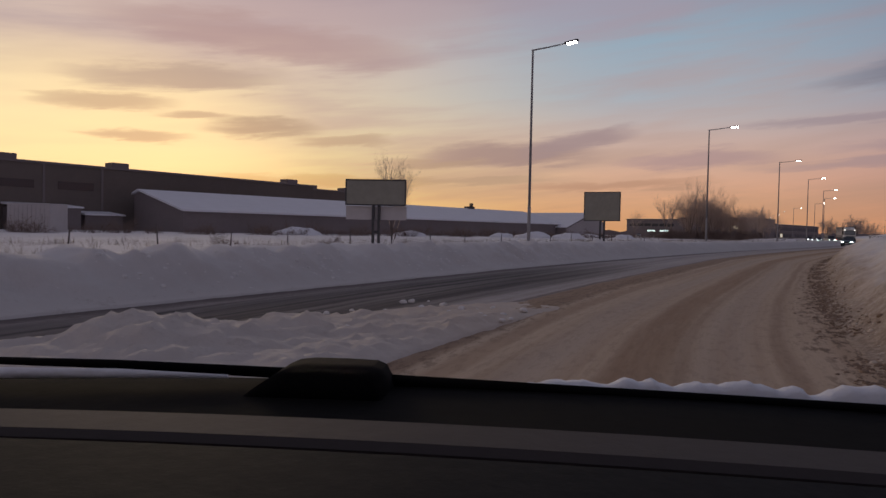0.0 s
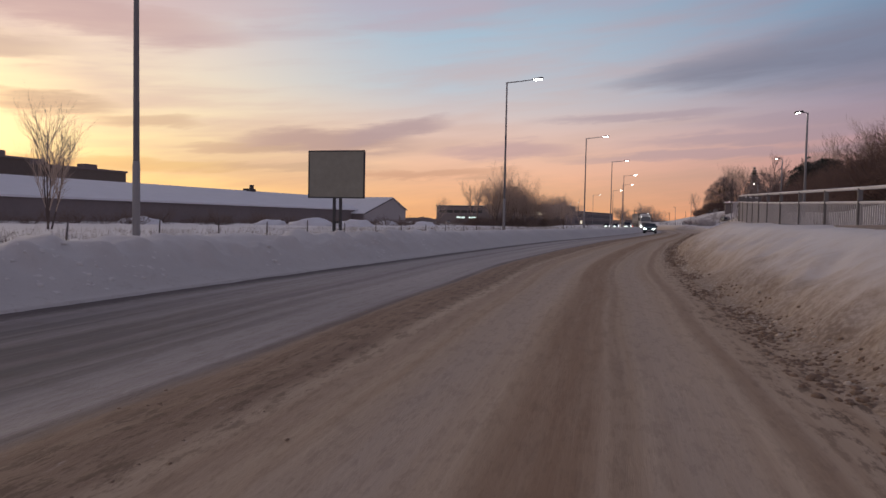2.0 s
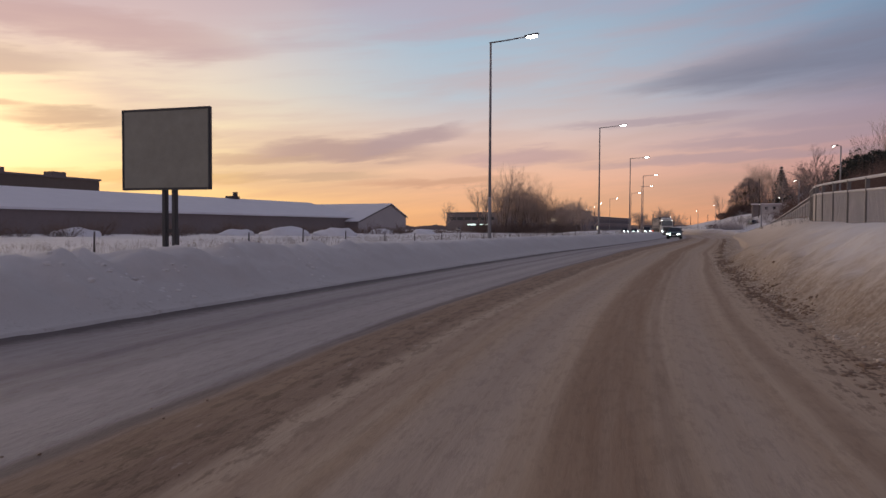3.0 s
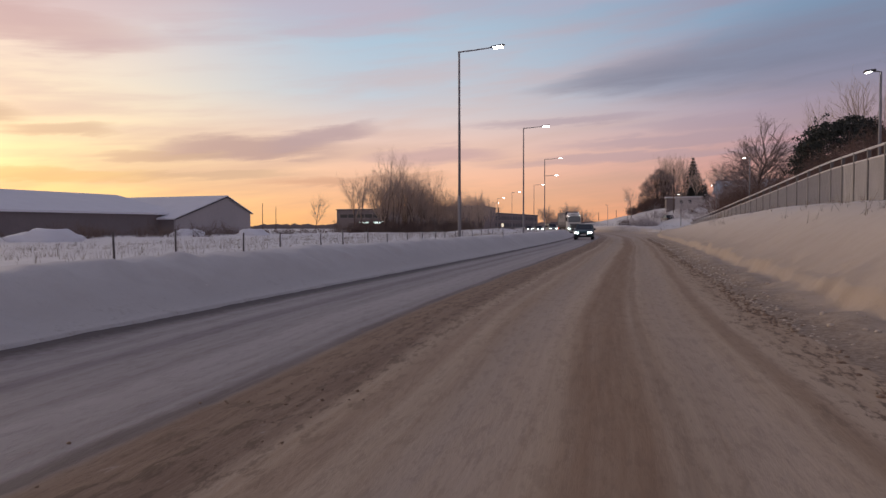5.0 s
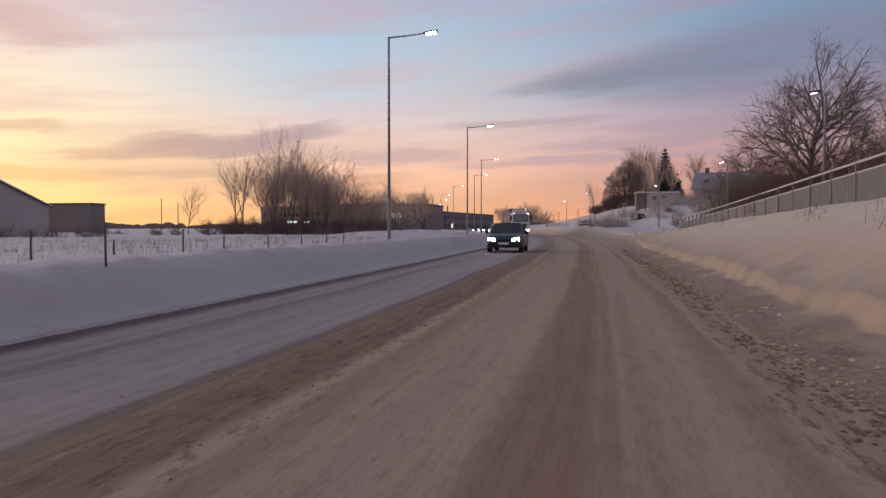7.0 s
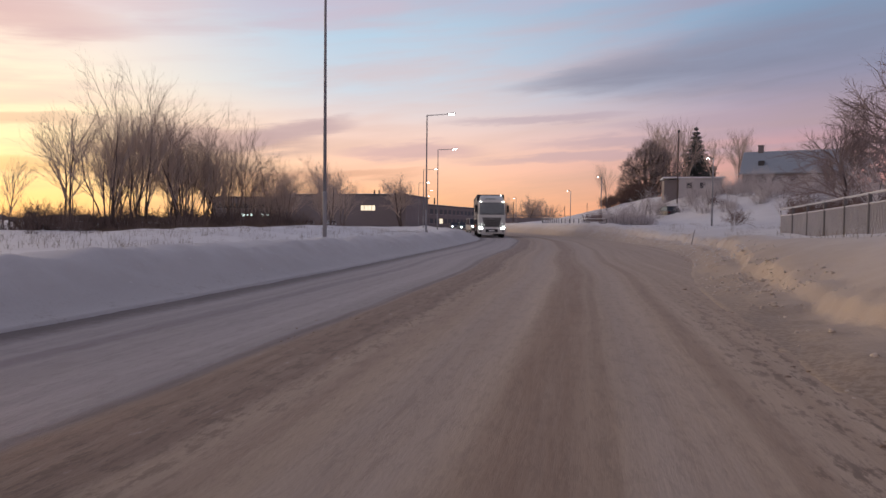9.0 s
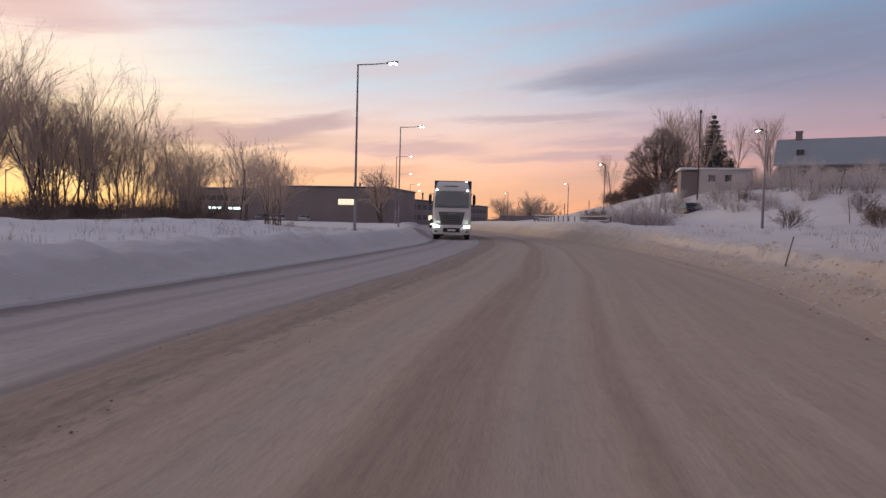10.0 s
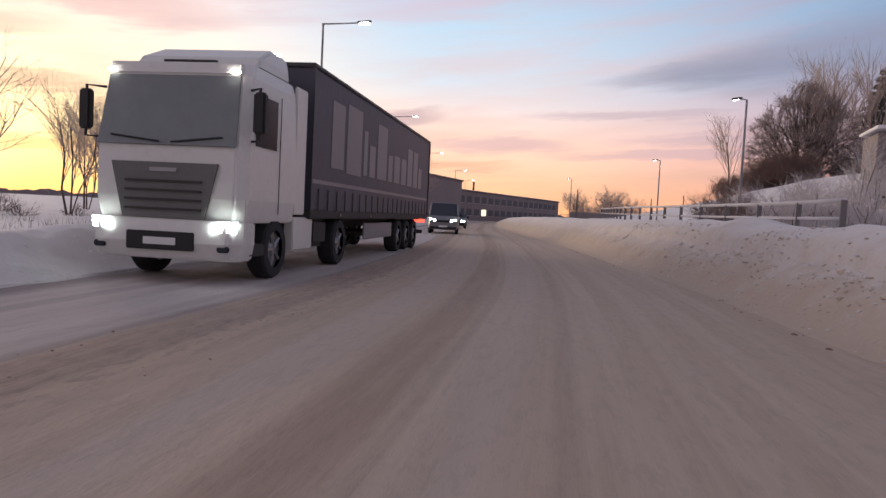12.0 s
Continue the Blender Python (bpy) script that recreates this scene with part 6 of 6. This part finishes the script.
        slab("mirror", sx * 1.33, sx * 1.52, -0.2, -0.06, 2.3, 2.92, BLACK_PLASTIC, "", 0.03, arm)
        slab("cab_step", sx * 0.95, sx * 1.22, -0.95, -0.35, 0.42, 0.62, MUD)
        slab("side_fairing", sx * 1.02, sx * 1.2, -3.3, -2.25, 0.45, 1.05, CAB)
        slab("fuel_tank", sx * 0.62, sx * 1.18, -4.3, -3.35, 0.45, 1.05, MUD, "", 0.1)
        slab("cab_side_deflector", sx * 1.16, sx * 1.22, -2.75, -2.2, 1.1, 3.4, CAB)
    for x0 in (-0.5, 0.36):
        slab("chassis_rail", x0, x0 + 0.14, -16.2, -1.0, 0.78, 1.02, MUD)
    # trailer
    slab("trailer_floor", -1.27, 1.27, -16.45, -2.95, 1.02, 1.2, MUD)
    slab("trailer_body", -1.24, 1.24, -16.4, -3.0, 1.2, 3.92, CURTAIN, "dark curtain-sided body")
    slab("roof_rail", -1.275, 1.275, -16.45, -2.95, 3.92, 4.0, DARK_STEEL)
    for x in (-1.275, 1.235):
        for y in (-16.45, -3.0):
            slab("corner_post", x, x + 0.04, y, y + 0.05, 1.2, 3.92, DARK_STEEL, "", 0)
    for x in (-0.62, 0.62):
        slab("rear_door", x - 0.58, x + 0.58, -16.47, -16.41, 1.25, 3.88, CURTAIN)
    for sx in (-1, 1):
        # pale stripe, blank print blocks in place of lettering, straps and buckles
        slab("stripe", sx * 1.24, sx * 1.247, -16.3, -3.1, 1.72, 1.80, PALE_PRINT, "pale stripe along the curtain", 0)
        y = -4.2
        for k, (wid, h0, h1) in enumerate(((0.9, 2.1, 3.5), (1.25, 2.05, 3.6), (0.35, 2.1, 3.2), (0.6, 2.1, 2.9), (1.1, 2.1, 3.55), (0.55, 2.1, 2.85), (0.8, 2.1, 2.9), (0.75, 2.1, 2.9), (0.8, 2.1, 3.3), (0.75, 2.1, 3.3), (0.6, 2.1, 2.8))):
            slab("print_block", sx * 1.242, sx * 1.249, y - wid, y, h0, h1, PALE_PRINT, "plain pale printed block", 0)
            y -= wid + 0.22
        for y in np.arange(-15.9, -3.2, 0.62):
            slab("strap", sx * 1.245, sx * 1.262, y, y + 0.05, 1.12, 1.62, DARK_STEEL, "", 0)
        slab("side_guard", sx * 1.18, sx * 1.22, -10.4, -7.2, 0.5, 0.92, PALE_PRINT, "pale side guard panel")
        slab("landing_leg", sx * 0.62, sx * 0.78, -5.9, -5.75, 0.3, 1.02, MUD)
        slab("mudguard", sx * 0.92, sx * 1.24, -14.9, -10.9, 1.0, 1.05, MUD)
        for y in (-4.9, -7.6, -10.6, -13.2, -15.8):
            slab("side_marker", sx * 1.271, sx * 1.285, y - 0.06, y + 0.06, 1.08, 1.13, REAR_GLASS, "", 0)
        slab("rear_lamp", sx * 0.75, sx * 1.15, -16.52, -16.46, 0.88, 1.0, MARKER_RED, "", 0)
        for y in (-1.45, -5.1):
            wheel(root, sx * 1.04, y, 0.51, 0.32 if y > -3 else 0.36, sx)
        for y in (-11.5, -12.8, -14.1):
            wheel(root, sx * 1.02, y, 0.5, 0.38, sx)
    for y in (-1.45, -5.1, -11.5, -12.8, -14.1):
        g = Geo()
        g.tube([(-1.0, y, 0.5), (1.0, y, 0.5)], 0.09, 8)
        part("axle", g, MUD, root)
    slab("underrun_bar", -1.1, 1.1, -16.4, -16.3, 0.45, 0.6, MUD)
    return root


lorry(pose(-8.4, 120.4, 0.0, 0, 0, 191.4))


def parked_hatchback(m):
    """The car that the drive starts from: dashboard, cowl, wipers and snow on the bonnet. Origin on the road, nose along +y."""
    root = thing("hatchback", "dark car with snow on its bonnet, starting off", "car", m)
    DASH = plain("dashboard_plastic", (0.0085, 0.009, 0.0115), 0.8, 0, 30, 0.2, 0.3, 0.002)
    # paler rim colour holds the sky's reflection on the dashboard top
    RIM = plain("dash_sheen_plastic", (0.048, 0.038, 0.036), 0.8, 0, 30, 0.2, 0.3, 0.002)
    c = 0.28

    def slab(name, x0, x1, y0, y1, z0, z1, mat, label="", bev=0.01, parent=None):
        g = Geo()
        g.box(x0, x1, y0, y1, z0, z1)
        return part(name, g, mat, parent or root, label, bevel=bev)

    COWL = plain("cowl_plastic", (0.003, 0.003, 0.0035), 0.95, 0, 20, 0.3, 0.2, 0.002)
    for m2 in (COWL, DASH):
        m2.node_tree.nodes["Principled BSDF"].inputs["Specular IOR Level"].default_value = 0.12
    g = Geo()
    loft(g, [[(x + c, y, z) for x, y, z in hull_ring(f, 0.88 * k, zb, zt)] for f, k, zb, zt in
             ((-2.3, 0.86, 0.4, 0.95), (-2.2, 0.96, 0.3, 1.02), (-0.8, 1, 0.24, 1.02), (0.5, 1, 0.24, 1.03), (0.7, 1, 0.24, 1.02), (1.3, 0.97, 0.24, 0.86), (1.62, 0.92, 0.28, 0.72), (1.74, 0.8, 0.36, 0.6))])
    part("body", g, DARK_PAINT, root, bevel=0.02)
    g = Geo()
    loft(g, [[(c - w, y, z), (c - w * 0.6, y, z + 0.02), (c + w * 0.6, y, z + 0.02), (c + w, y, z), (c + w, y, z - 0.05), (c - w, y, z - 0.05)] for y, z, w in ((0.73, 1.045, 0.78), (1.1, 0.95, 0.78), (1.5, 0.85, 0.74), (1.66, 0.76, 0.7))])
    part("bonnet", g, DARK_PAINT, root)
    # dashboard: broad pad, a slot and a rim under the glass, each falling a little towards one side

    def band(name, y0, y1, z_mid, mat, label, bottom=1.0):
        g = Geo()
        xs = np.linspace(c - 0.9, c + 0.78, 25)
        rings = []
        for x in xs:
            z = z_mid - 0.05 * (x - 0.05) ** 2 - 0.006 * x
            rings.append([(x, y0, bottom), (x, y0, z - 0.004), (x, y0 + 0.006, z), (x, y1 - 0.006, z), (x, y1, z - 0.004), (x, y1, bottom)])
        loft(g, rings)
        part(name, g, mat, root, label)

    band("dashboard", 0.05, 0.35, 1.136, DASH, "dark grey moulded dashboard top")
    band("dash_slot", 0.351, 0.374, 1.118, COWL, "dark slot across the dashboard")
    band("dash_rim", 0.375, 0.428, 1.131, RIM, "dashboard rim under the windscreen, sky sheen in its colour")
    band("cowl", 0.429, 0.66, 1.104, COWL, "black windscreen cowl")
    g = Geo()
    loft(g, [[(x, 0.575, 1.095), (x, 0.58, z), (x, 0.64, z + 0.002), (x, 0.655, 1.095)] for x, z in ((-0.25, 1.1), (-0.238, 1.109), (-0.225, 1.118), (-0.215, 1.1225), (-0.2, 1.1245), (-0.165, 1.125), (-0.138, 1.1245), (-0.13, 1.121), (-0.125, 1.112), (-0.121, 1.098))])
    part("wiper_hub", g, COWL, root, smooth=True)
    for pts, rr in ((((-0.75, 0.63, 1.108), (-0.4, 0.63, 1.113), (-0.22, 0.63, 1.112)), (0.003, 0.005, 0.006)), (((-0.13, 0.64, 1.107), (0.2, 0.645, 1.103), (0.6, 0.64, 1.098)), (0.007, 0.005, 0.004))):
        g = Geo()
        g.tube(pts, list(rr), 6)
        part("wiper", g, COWL, root, smooth=True)
    g = Geo()
    g.tube([(-0.72, 0.6, 1.1), (-0.5, 0.6, 1.106), (-0.38, 0.6, 1.111), (-0.272, 0.6, 1.113)], [0.004, 0.006, 0.005, 0.002], 6)
    part("snow_strip", g, CLEAN_SNOW, root, "thin strip of snow along the wiper", True)
    g = Geo()
    rings = []
    for x in np.linspace(-0.07, 1.0, 260):
        grow = ease(-0.06, 0.12, x)
        h = -0.003 + 0.012 * grow + (0.004 + 0.008 * grow) * (0.8 * noise.noise((x * 17, 0, 3)) + 0.6 * noise.noise((x * 45, 1, 3)) + 0.3 * noise.noise((x * 110, 2, 3))) - 0.03 * max(0, x - 0.3) ** 2
        z = 1.1 + h
        rings.append([(x, 0.665, 1.06), (x, 0.667, z - 0.004), (x, 0.675, z), (x, 0.69, z - 0.001), (x, 0.72, z - 0.015), (x, 0.74, 1.04)])
    loft(g, rings)
    part("bonnet_snow", g, CLEAN_SNOW, root, "lumpy snow left along the bonnet", True)
    g = Geo()
    g.tube([(0.28, 0.6, 1.094), (0.36, 0.6, 1.094), (0.5, 0.6, 1.09)], [0.001, 0.005, 0.003], 6)
    part("snow_strip", g, CLEAN_SNOW, root, "", True)
    slab("roof", c - 0.7, c + 0.7, -2.05, -0.2, 1.72, 1.79, DARK_PAINT, "", 0.03)
    slab("tailgate", c - 0.74, c + 0.74, -2.2, -2.1, 1.0, 1.72, DARK_PAINT, "", 0.03)
    for sx in (-1, 1):
        for y0, z0, y1, z1 in ((0.5, 1.05, -0.2, 1.74), (-0.9, 1.02, -0.85, 1.73), (-2.1, 1.02, -2.0, 1.73)):
            g = Geo()
            g.tube([(c + sx * 0.8, y0, z0), (c + sx * 0.69, y1, z1)], 0.035, 6)
            part("pillar", g, DARK_PAINT, root)
        for y in (-1.55, 1.05):
            wheel(root, c + sx * 0.76, y, 0.31, 0.2, sx)
        slab("headlight", c + sx * 0.62 - 0.14, c + sx * 0.62 + 0.14, 1.55, 1.69, 0.66, 0.78, GLASS)
    slab("number_plate", c - 0.26, c + 0.26, 1.74, 1.755, 0.46, 0.57, PLATE, "", 0)
    return root


parked_hatchback(pose(7.208, -64.203, 0.0, 0, 0, 28.6))
